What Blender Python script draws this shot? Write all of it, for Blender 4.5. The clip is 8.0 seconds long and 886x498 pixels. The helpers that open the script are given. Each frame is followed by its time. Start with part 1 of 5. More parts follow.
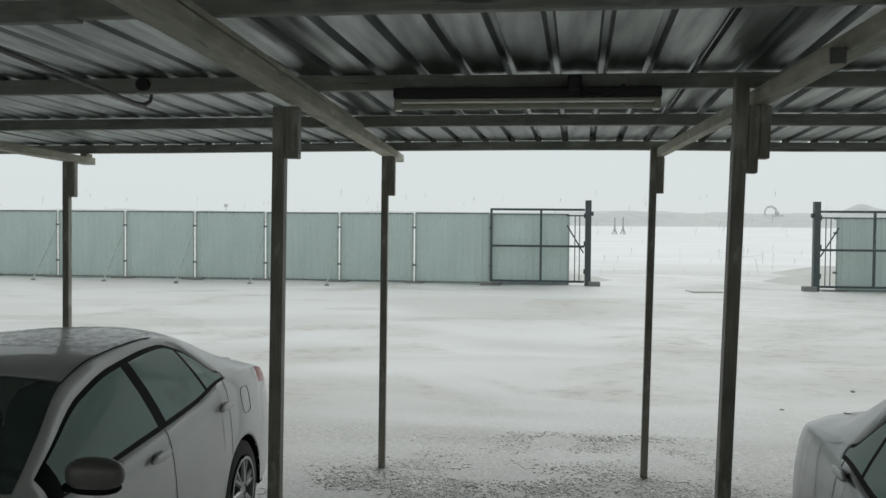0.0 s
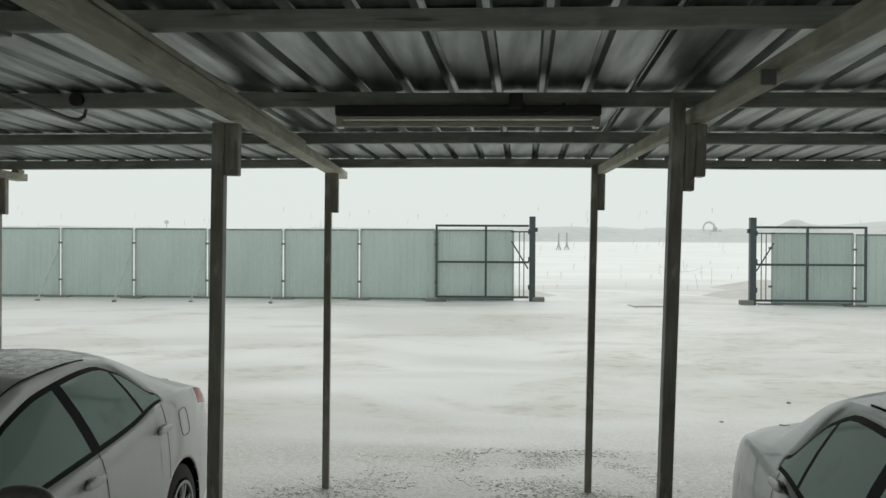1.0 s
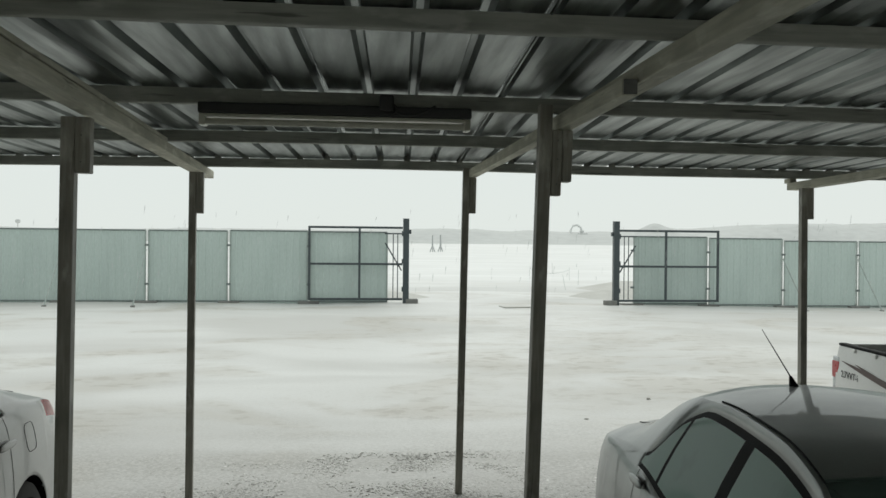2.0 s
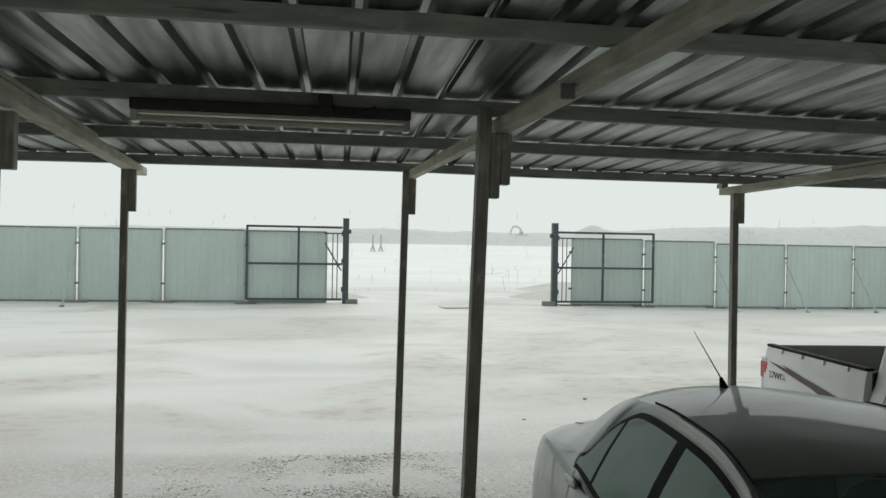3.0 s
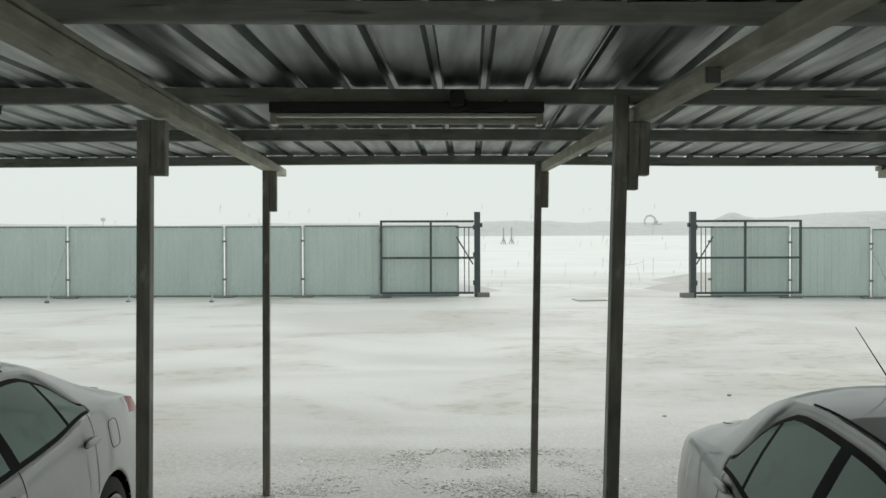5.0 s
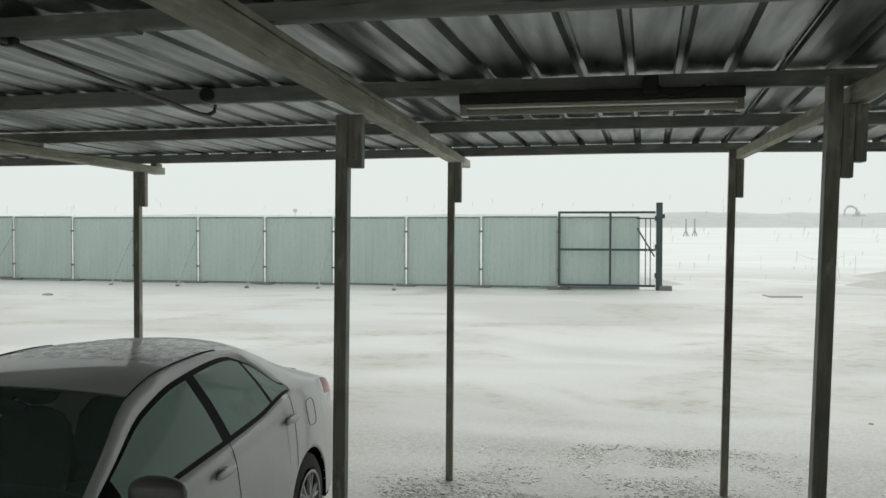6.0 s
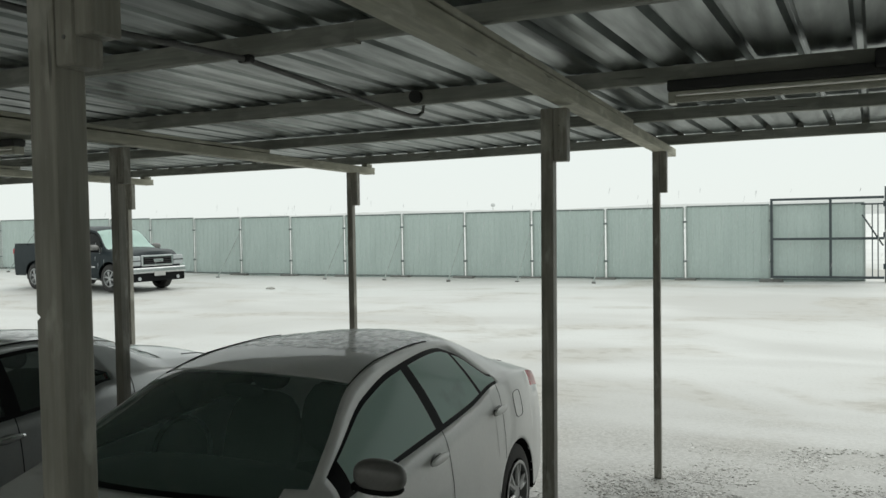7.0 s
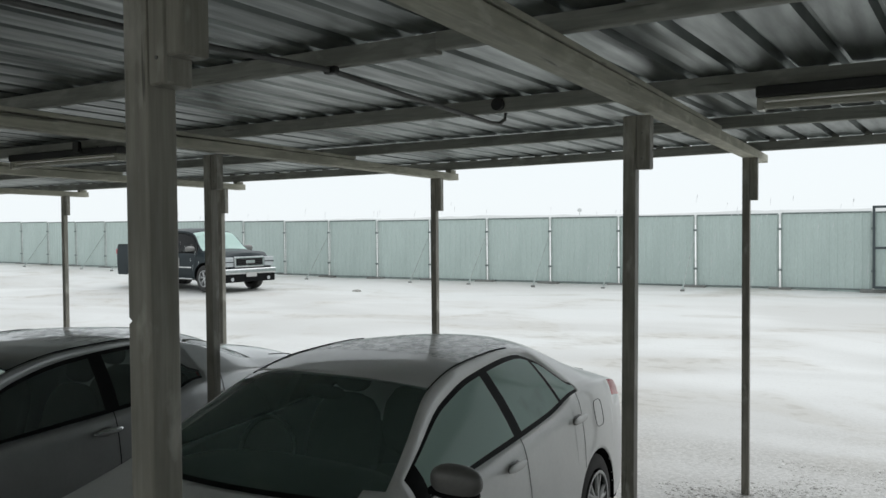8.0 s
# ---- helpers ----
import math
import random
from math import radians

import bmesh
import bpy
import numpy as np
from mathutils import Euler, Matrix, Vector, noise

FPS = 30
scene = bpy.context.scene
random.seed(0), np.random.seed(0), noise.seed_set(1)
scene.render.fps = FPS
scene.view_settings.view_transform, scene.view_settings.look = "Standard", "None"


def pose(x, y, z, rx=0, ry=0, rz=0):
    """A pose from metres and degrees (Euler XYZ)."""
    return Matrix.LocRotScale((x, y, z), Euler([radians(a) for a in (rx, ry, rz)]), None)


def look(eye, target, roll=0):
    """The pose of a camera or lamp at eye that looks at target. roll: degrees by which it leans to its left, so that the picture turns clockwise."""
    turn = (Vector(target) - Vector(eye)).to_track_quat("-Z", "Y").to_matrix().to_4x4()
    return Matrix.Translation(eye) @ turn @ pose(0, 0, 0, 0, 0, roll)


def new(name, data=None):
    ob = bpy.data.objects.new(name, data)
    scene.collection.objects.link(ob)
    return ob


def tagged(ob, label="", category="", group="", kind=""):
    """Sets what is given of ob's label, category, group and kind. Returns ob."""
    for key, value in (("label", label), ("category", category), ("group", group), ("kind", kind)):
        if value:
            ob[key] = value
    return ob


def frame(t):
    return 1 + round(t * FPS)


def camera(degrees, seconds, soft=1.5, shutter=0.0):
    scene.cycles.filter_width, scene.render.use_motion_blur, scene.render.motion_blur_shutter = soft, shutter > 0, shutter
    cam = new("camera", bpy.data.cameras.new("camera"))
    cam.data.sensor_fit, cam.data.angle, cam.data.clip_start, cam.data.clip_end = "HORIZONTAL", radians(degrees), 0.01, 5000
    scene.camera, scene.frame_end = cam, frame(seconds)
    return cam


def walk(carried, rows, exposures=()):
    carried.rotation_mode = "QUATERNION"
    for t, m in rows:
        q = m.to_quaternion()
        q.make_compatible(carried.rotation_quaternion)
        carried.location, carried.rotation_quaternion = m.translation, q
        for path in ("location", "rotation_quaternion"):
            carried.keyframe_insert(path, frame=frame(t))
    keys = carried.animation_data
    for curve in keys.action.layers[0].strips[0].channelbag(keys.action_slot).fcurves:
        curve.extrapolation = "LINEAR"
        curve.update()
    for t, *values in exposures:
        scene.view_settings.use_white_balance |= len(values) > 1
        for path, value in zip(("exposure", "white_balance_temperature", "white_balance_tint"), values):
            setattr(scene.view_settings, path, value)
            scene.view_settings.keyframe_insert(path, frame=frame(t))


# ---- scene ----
cam = camera(56.6, 8.0)
PATH = [
    (0, (0.018, 0.179, 2.022), (-0.199, 2.167, 1.969), 0.5),
    (0.5, (0.023, 0.19, 2.023), (-0.155, 2.182, 1.978), 0.4),
    (1, (0.031, 0.193, 2.029), (-0.055, 2.191, 2.016), 0.3),
    (1.5, (0.041, 0.224, 2.034), (0.093, 2.223, 2.039), 0.2),
    (2, (0.054, 0.246, 2.037), (0.272, 2.234, 2.03), 0.5),
    (2.2, (0.059, 0.256, 2.036), (0.334, 2.237, 2.023), 0.6),
    (3.3, (0.071, 0.265, 2.047), (0.436, 2.232, 2.048), 0.9),
    (3.5, (0.077, 0.289, 2.043), (0.442, 2.255, 2.048), 0.8),
    (4, (0.089, 0.309, 2.046), (0.42, 2.281, 2.041), 0.8),
    (4.2, (0.071, 0.3, 2.05), (0.355, 2.28, 2.031), 0.6),
    (5.3, (0.04, 0.327, 2.062), (-0.034, 2.325, 2.037), -0.3),
    (5.5, (0.024, 0.328, 2.061), (-0.141, 2.321, 2.034), -0.3),
    (6, (-0.009, 0.337, 2.059), (-0.386, 2.3, 2.012), 0.1),
    (6.5, (-0.032, 0.341, 2.05), (-0.649, 2.242, 1.978), -0.1),
    (7, (-0.046, 0.301, 2.061), (-0.876, 2.12, 2.002), -1.1),
    (7.5, (-0.043, 0.225, 2.071), (-1.018, 1.971, 2.005), -0.8),
    (8, (-0.01, 0.292, 2.076), (-1.024, 2.015, 2.03), -0.6),
]
walk(cam, [(t, look(eye, target, roll)) for t, eye, target, roll in PATH],
     [(0.0, -0.12, 6400, 10), (0.25, -0.1, 6430, 10), (0.5, -0.03, 6550, 8.5), (0.9, 0.0, 6620, 8), (6.4, 0.06, 6620, 8), (7.0, 0.15, 6620, 8), (7.45, 0.2, 6620, 8), (7.7, 0.26, 6350, 13), (8.0, 0.26, 6350, 13)])

# ---- sky and light: heavy overcast, driving rain ----
world = bpy.data.worlds.new("overcast_sky")
scene.world = world
world.use_nodes = True
wt = world.node_tree
back = wt.nodes["Background"]
sky = wt.nodes.new("ShaderNodeTexSky")
sky.sky_type, sky.sun_disc = "NISHITA", False
sky.sun_elevation, sky.sun_rotation = radians(58), radians(20)
cloud = wt.nodes.new("ShaderNodeMix")
cloud.data_type = "RGBA"
cloud.inputs[0].default_value = 0.96
cloud.inputs[7].default_value = (7.6, 8.15, 8.05, 1)
wt.links.new(sky.outputs[0], cloud.inputs[6])
wt.links.new(cloud.outputs[2], back.inputs[0])
back.inputs[1].default_value = 0.1

sun = new("sun", bpy.data.lights.new("sun", "SUN"))
sun.data.energy, sun.data.angle, sun.data.color = 1.1, radians(70), (1.0, 0.985, 0.96)
sun.matrix_world = look((0, 0, 30), (-5, -18, 0))


# ---- materials ----
def material(name, base, second=None, rough=0.6, metal=0.0, scale=6.0, fine=60.0, bump=0.15, spread=0.25, stretch=(1, 1, 1),
             coat=0.0, contrast=0.5, piece=0.0, rough_spread=0.12, shine=0.5):
    """A surface of two colours mixed by coarse noise, with fine grain, relief and uneven gloss."""
    m = bpy.data.materials.new(name)
    m.use_nodes = True
    t = m.node_tree
    n, l = t.nodes, t.links
    p = n["Principled BSDF"]
    co = n.new("ShaderNodeTexCoord")
    mp = n.new("ShaderNodeMapping")
    mp.inputs["Scale"].default_value = stretch
    l.new(co.outputs["Object"], mp.inputs[0])
    big, small = n.new("ShaderNodeTexNoise"), n.new("ShaderNodeTexNoise")
    big.inputs["Scale"].default_value, big.inputs["Detail"].default_value = scale, 6
    small.inputs["Scale"].default_value, small.inputs["Detail"].default_value = fine, 4
    l.new(mp.outputs[0], big.inputs[0])
    l.new(mp.outputs[0], small.inputs[0])
    ramp = n.new("ShaderNodeMapRange")
    ramp.inputs[1].default_value, ramp.inputs[2].default_value = 0.5 - contrast / 2, 0.5 + contrast / 2
    l.new(big.outputs[0], ramp.inputs[0])
    second = second or tuple(c * (1 - spread) for c in base)
    mix = n.new("ShaderNodeMix")
    mix.data_type = "RGBA"
    mix.inputs[6].default_value, mix.inputs[7].default_value = (*base, 1), (*second, 1)
    l.new(ramp.outputs[0], mix.inputs[0])
    grain = n.new("ShaderNodeMix")
    grain.data_type, grain.blend_type = "RGBA", "MULTIPLY"
    grain.inputs[0].default_value = spread
    l.new(mix.outputs[2], grain.inputs[6])
    l.new(small.outputs[0], grain.inputs[7])
    colour = grain.outputs[2]
    if piece:
        info, hsv = n.new("ShaderNodeObjectInfo"), n.new("ShaderNodeHueSaturation")
        rng = n.new("ShaderNodeMapRange")
        rng.inputs[3].default_value, rng.inputs[4].default_value = 1 - piece, 1 + piece
        l.new(info.outputs["Random"], rng.inputs[0])
        l.new(rng.outputs[0], hsv.inputs["Value"])
        l.new(colour, hsv.inputs["Color"])
        colour = hsv.outputs[0]
    l.new(colour, p.inputs["Base Color"])
    rr = n.new("ShaderNodeMapRange")
    rr.inputs[3].default_value, rr.inputs[4].default_value = max(rough - rough_spread, 0.02), min(rough + rough_spread, 1)
    l.new(big.outputs[0], rr.inputs[0])
    l.new(rr.outputs[0], p.inputs["Roughness"])
    p.inputs["Metallic"].default_value = metal
    p.inputs["Specular IOR Level"].default_value = shine
    p.inputs["Coat Weight"].default_value, p.inputs["Coat Roughness"].default_value = coat, 0.04
    if bump:
        bp = n.new("ShaderNodeBump")
        bp.inputs["Strength"].default_value, bp.inputs["Distance"].default_value = bump, 0.004
        l.new(small.outputs[0], bp.inputs["Height"])
        l.new(bp.outputs[0], p.inputs["Normal"])
    return m


def glass_material(name, tint, gloss=0.03, mist=0.0, mist_colour=(0.3, 0.36, 0.345), ragged=(0.34, 0.42), ior=1.36):
    """Tinted glass; mist is the share of the pane that breath and rain have clouded; some panes use it for reflected
    light.
    """
    m = bpy.data.materials.new(name)
    m.use_nodes = True
    t = m.node_tree
    n, l = t.nodes, t.links
    n.remove(n["Principled BSDF"])
    clear, shine, mix, fr = (n.new("ShaderNode" + k) for k in ("BsdfTransparent", "BsdfGlossy", "MixShader", "Fresnel"))
    clear.inputs[0].default_value = (*tint, 1)
    shine.inputs["Roughness"].default_value = gloss
    fr.inputs[0].default_value = ior
    under = clear.outputs[0]
    if mist:
        co, patch, edge = n.new("ShaderNodeTexCoord"), n.new("ShaderNodeTexNoise"), n.new("ShaderNodeMapRange")
        patch.inputs["Scale"].default_value, patch.inputs["Detail"].default_value = 2.2, 8
        l.new(co.outputs["Object"], patch.inputs[0])
        edge.inputs[1].default_value, edge.inputs[2].default_value = ragged
        edge.inputs[3].default_value, edge.inputs[4].default_value = mist * 0.7, mist
        l.new(patch.outputs[0], edge.inputs[0])
        dif, tra, both, veil = (n.new("ShaderNode" + k) for k in ("BsdfDiffuse", "BsdfTranslucent", "MixShader", "MixShader"))
        dif.inputs[0].default_value = tra.inputs[0].default_value = (*mist_colour, 1)
        both.inputs[0].default_value = 0.35
        l.new(dif.outputs[0], both.inputs[1])
        l.new(tra.outputs[0], both.inputs[2])
        l.new(edge.outputs[0], veil.inputs[0])
        l.new(clear.outputs[0], veil.inputs[1])
        l.new(both.outputs[0], veil.inputs[2])
        under = veil.outputs[0]
    l.new(fr.outputs[0], mix.inputs[0])
    l.new(under, mix.inputs[1])
    l.new(shine.outputs[0], mix.inputs[2])
    l.new(mix.outputs[0], n["Material Output"].inputs[0])
    return m


def ground_material():
    """Pale rain-beaten sand: streaks of white water film, wet tan patches, grit; haze put into the tones near and far.
    """
    m = bpy.data.materials.new("wet_pale_sand")
    m.use_nodes = True
    t = m.node_tree
    n, l = t.nodes, t.links
    p = n["Principled BSDF"]
    co = n.new("ShaderNodeTexCoord")

    def field(scale, detail, stretch, lo, hi, warp=0.0):
        mp = n.new("ShaderNodeMapping")
        mp.inputs["Scale"].default_value = stretch
        l.new(co.outputs["Object"], mp.inputs[0])
        x = n.new("ShaderNodeTexNoise")
        x.inputs["Scale"].default_value, x.inputs["Detail"].default_value = scale, detail
        x.inputs["Distortion"].default_value = warp
        l.new(mp.outputs[0], x.inputs[0])
        r = n.new("ShaderNodeMapRange")
        r.interpolation_type = "SMOOTHSTEP"
        r.inputs[1].default_value, r.inputs[2].default_value = lo, hi
        l.new(x.outputs[0], r.inputs[0])
        return r.outputs[0], x.outputs[0]

    film, _ = field(0.3, 2.5, (0.4, 1.0, 1), 0.33, 0.66, 0.8)
    tan, _ = field(0.42, 7, (0.65, 1.0, 1), 0.48, 0.68, 1.2)
    # a broad worn patch of bare tan gravel in the yard
    off, ln, worn, both_ = n.new("ShaderNodeMapping"), n.new("ShaderNodeVectorMath"), n.new("ShaderNodeMapRange"), n.new("ShaderNodeMath")
    off.inputs["Location"].default_value, off.inputs["Scale"].default_value = (-1.35, -1.3, 0), (0.26, 0.095, 0)
    l.new(co.outputs["Object"], off.inputs[0])
    ln.operation = "LENGTH"
    l.new(off.outputs[0], ln.inputs[0])
    worn.inputs[1].default_value, worn.inputs[2].default_value, worn.inputs[4].default_value = 1.1, 0.1, 1.0
    l.new(ln.outputs["Value"], worn.inputs[0])
    ragged, _ = field(1.1, 8, (0.6, 1.0, 1), 0.36, 0.58, 0.8)
    both_.operation = "MULTIPLY"
    l.new(ragged, both_.inputs[0])
    l.new(worn.outputs[0], both_.inputs[1])
    top_ = n.new("ShaderNodeMath")
    top_.operation = "MAXIMUM"
    l.new(tan, top_.inputs[0])
    l.new(both_.outputs[0], top_.inputs[1])
    tan = top_.outputs[0]
    grit, raw = field(26, 6, (1, 1, 1), 0.52, 0.68)
    spots, _ = field(6, 6, (0.6, 1, 1), 0.5, 0.64)

    def mixed(fac, a, b, scale=1.0):
        x = n.new("ShaderNodeMix")
        x.data_type = "RGBA"
        f = fac
        if scale != 1.0:
            k = n.new("ShaderNodeMath")
            k.operation = "MULTIPLY"
            k.inputs[1].default_value = scale
            l.new(fac, k.inputs[0])
            f = k.outputs[0]
        l.new(f, x.inputs[0])
        for i, c in ((6, a), (7, b)):
            if isinstance(c, tuple):
                x.inputs[i].default_value = (*c, 1)
            else:
                l.new(c, x.inputs[i])
        return x.outputs[2]

    c = mixed(film, (0.515, 0.515, 0.497), (0.63, 0.635, 0.62))
    c = mixed(tan, c, (0.465, 0.447, 0.405), 0.7)
    both = n.new("ShaderNodeMath")
    both.operation = "MULTIPLY"
    l.new(spots, both.inputs[0])
    l.new(tan, both.inputs[1])
    c = mixed(both.outputs[0], c, (0.33, 0.312, 0.272), 0.6)
    c = mixed(grit, c, (0.4, 0.39, 0.35), 0.2)
    # a bed of grey grit, ragged edge; its darkening also stands for thinner haze
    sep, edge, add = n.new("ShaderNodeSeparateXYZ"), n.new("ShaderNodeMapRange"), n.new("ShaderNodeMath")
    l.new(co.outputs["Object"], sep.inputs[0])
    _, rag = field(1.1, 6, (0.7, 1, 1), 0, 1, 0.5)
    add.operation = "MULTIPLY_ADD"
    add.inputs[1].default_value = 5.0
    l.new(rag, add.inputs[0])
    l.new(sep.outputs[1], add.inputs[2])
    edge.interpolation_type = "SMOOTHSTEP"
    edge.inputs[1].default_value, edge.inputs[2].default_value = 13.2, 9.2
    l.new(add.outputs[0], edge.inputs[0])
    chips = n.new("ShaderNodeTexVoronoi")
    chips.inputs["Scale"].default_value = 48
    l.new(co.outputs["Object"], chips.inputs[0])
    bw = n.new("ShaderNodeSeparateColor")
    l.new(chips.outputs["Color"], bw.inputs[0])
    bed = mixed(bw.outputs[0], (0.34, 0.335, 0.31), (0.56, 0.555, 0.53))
    # unseen floor under the roof kept pale to bounce light onto the cars
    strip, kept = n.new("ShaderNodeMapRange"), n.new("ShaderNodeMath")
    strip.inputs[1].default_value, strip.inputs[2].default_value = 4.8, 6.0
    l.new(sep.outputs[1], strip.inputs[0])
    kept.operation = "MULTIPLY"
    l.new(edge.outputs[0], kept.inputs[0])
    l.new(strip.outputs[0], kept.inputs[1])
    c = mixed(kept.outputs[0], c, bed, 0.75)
    # beyond the fence the sand is whitened in colour to stand in for haze
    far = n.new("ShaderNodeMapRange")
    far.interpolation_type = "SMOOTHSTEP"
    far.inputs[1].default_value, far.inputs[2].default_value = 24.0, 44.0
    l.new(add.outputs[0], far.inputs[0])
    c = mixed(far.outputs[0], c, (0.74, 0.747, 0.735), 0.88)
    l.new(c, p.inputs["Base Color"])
    r = n.new("ShaderNodeMapRange")
    r.inputs[3].default_value, r.inputs[4].default_value = 0.75, 0.42
    l.new(film, r.inputs[0])
    l.new(r.outputs[0], p.inputs["Roughness"])
    bp = n.new("ShaderNodeBump")
    bp.inputs["Strength"].default_value, bp.inputs["Distance"].default_value = 0.16, 0.02
    l.new(raw, bp.inputs["Height"])
    l.new(bp.outputs[0], p.inputs["Normal"])
    return m


def roof_material():
    """Old galvanised sheet: long scuffed streaks down the slope, dull blooms, uneven gloss."""
    m = bpy.data.materials.new("galvanised_sheet")
    m.use_nodes = True
    t = m.node_tree
    n, l = t.nodes, t.links
    p = n["Principled BSDF"]
    co = n.new("ShaderNodeTexCoord")

    def field(scale, detail, stretch, lo, hi, out_lo=0.0, out_hi=1.0):
        mp, x, r = n.new("ShaderNodeMapping"), n.new("ShaderNodeTexNoise"), n.new("ShaderNodeMapRange")
        mp.inputs["Scale"].default_value = stretch
        l.new(co.outputs["Object"], mp.inputs[0])
        x.inputs["Scale"].default_value, x.inputs["Detail"].default_value = scale, detail
        l.new(mp.outputs[0], x.inputs[0])
        r.inputs[1].default_value, r.inputs[2].default_value = lo, hi
        r.inputs[3].default_value, r.inputs[4].default_value = out_lo, out_hi
        l.new(x.outputs[0], r.inputs[0])
        return r.outputs[0], x.outputs[0]

    streak, raw = field(2.6, 6, (6, 0.5, 1), 0.34, 0.66)
    bloom, _ = field(2.2, 5, (1.5, 0.6, 1), 0.42, 0.62)
    rough, _ = field(2.4, 5, (5, 0.7, 1), 0.35, 0.65, 0.3, 0.44)
    a_, b_ = n.new("ShaderNodeMix"), n.new("ShaderNodeMix")
    for x in (a_, b_):
        x.data_type = "RGBA"
    a_.inputs[6].default_value, a_.inputs[7].default_value = (0.12, 0.136, 0.13, 1), (0.31, 0.34, 0.328, 1)
    l.new(streak, a_.inputs[0])
    b_.inputs[7].default_value = (0.13, 0.149, 0.142, 1)
    k = n.new("ShaderNodeMath")
    k.operation = "MULTIPLY"
    k.inputs[1].default_value = 0.5
    l.new(bloom, k.inputs[0])
    l.new(k.outputs[0], b_.inputs[0])
    l.new(a_.outputs[2], b_.inputs[6])
    l.new(b_.outputs[2], p.inputs["Base Color"])
    l.new(rough, p.inputs["Roughness"])
    p.inputs["Metallic"].default_value = 0.9
    bp = n.new("ShaderNodeBump")
    bp.inputs["Strength"].default_value, bp.inputs["Distance"].default_value = 0.05, 0.004
    l.new(raw, bp.inputs["Height"])
    l.new(bp.outputs[0], p.inputs["Normal"])
    return m


def timber_material(name, base, dark, pale, along, piece=0.1, rough=0.75):
    """Sawn weathered timber: fine grain along one axis, dirty blotches, pale scuffs and short checks."""
    m = bpy.data.materials.new(name)
    m.use_nodes = True
    t = m.node_tree
    n, l = t.nodes, t.links
    p = n["Principled BSDF"]
    co = n.new("ShaderNodeTexCoord")
    thin = [1.0, 1.0, 1.0]
    thin[along] = 0.06
    short = [1.0, 1.0, 1.0]
    short[along] = 0.4

    def field(scale, detail, stretch, lo, hi, k=1.0):
        mp, x, r = n.new("ShaderNodeMapping"), n.new("ShaderNodeTexNoise"), n.new("ShaderNodeMapRange")
        mp.inputs["Scale"].default_value = stretch
        l.new(co.outputs["Object"], mp.inputs[0])
        x.inputs["Scale"].default_value, x.inputs["Detail"].default_value = scale, detail
        l.new(mp.outputs[0], x.inputs[0])
        r.inputs[1].default_value, r.inputs[2].default_value, r.inputs[4].default_value = lo, hi, k
        l.new(x.outputs[0], r.inputs[0])
        return r.outputs[0], x.outputs[0]

    def mixed(fac, a, b):
        x = n.new("ShaderNodeMix")
        x.data_type = "RGBA"
        l.new(fac, x.inputs[0])
        for k, c in ((6, a), (7, b)):
            if isinstance(c, tuple):
                x.inputs[k].default_value = (*c, 1)
            else:
                l.new(c, x.inputs[k])
        return x.outputs[2]

    grain, raw = field(70, 5, tuple(thin), 0.35, 0.68, 0.55)
    blotch, _ = field(7, 7, tuple(short), 0.46, 0.66, 0.75)
    scuff, _ = field(16, 8, tuple(short), 0.56, 0.68, 0.6)
    check, cut = field(38, 3, tuple(thin), 0.66, 0.72, 0.7)
    c = mixed(grain, base, dark)
    c = mixed(blotch, c, dark)
    c = mixed(scuff, c, pale)
    c = mixed(check, c, tuple(v * 0.35 for v in dark))
    info, hsv, rng = n.new("ShaderNodeObjectInfo"), n.new("ShaderNodeHueSaturation"), n.new("ShaderNodeMapRange")
    rng.inputs[3].default_value, rng.inputs[4].default_value = 1 - piece, 1 + piece
    l.new(info.outputs["Random"], rng.inputs[0])
    l.new(rng.outputs[0], hsv.inputs["Value"])
    l.new(c, hsv.inputs["Color"])
    l.new(hsv.outputs[0], p.inputs["Base Color"])
    p.inputs["Roughness"].default_value = rough
    p.inputs["Specular IOR Level"].default_value = 0.4
    bp = n.new("ShaderNodeBump")
    bp.inputs["Strength"].default_value, bp.inputs["Distance"].default_value = 0.6, 0.003
    l.new(raw, bp.inputs["Height"])
    l.new(bp.outputs[0], p.inputs["Normal"])
    return m


def film_material():
    """Splashed rain water standing on paint in broken patches."""
    m = bpy.data.materials.new("standing_water")
    m.use_nodes = True
    t = m.node_tree
    n, l = t.nodes, t.links
    p = n["Principled BSDF"]
    p.inputs["Base Color"].default_value, p.inputs["Roughness"].default_value = (0.8, 0.82, 0.82, 1), 0.25
    co, x, r = n.new("ShaderNodeTexCoord"), n.new("ShaderNodeTexNoise"), n.new("ShaderNodeMapRange")
    mp = n.new("ShaderNodeMapping")
    mp.inputs["Scale"].default_value = (1, 0.6, 1)
    l.new(co.outputs["Object"], mp.inputs[0])
    l.new(mp.outputs[0], x.inputs[0])
    x.inputs["Scale"].default_value, x.inputs["Detail"].default_value = 20, 10
    r.inputs[1].default_value, r.inputs[2].default_value, r.inputs[4].default_value = 0.46, 0.62, 0.75
    l.new(x.outputs[0], r.inputs[0])
    clear, mix = n.new("ShaderNodeBsdfTransparent"), n.new("ShaderNodeMixShader")
    l.new(r.outputs[0], mix.inputs[0])
    l.new(clear.outputs[0], mix.inputs[1])
    l.new(p.outputs[0], mix.inputs[2])
    l.new(mix.outputs[0], n["Material Output"].inputs[0])
    return m


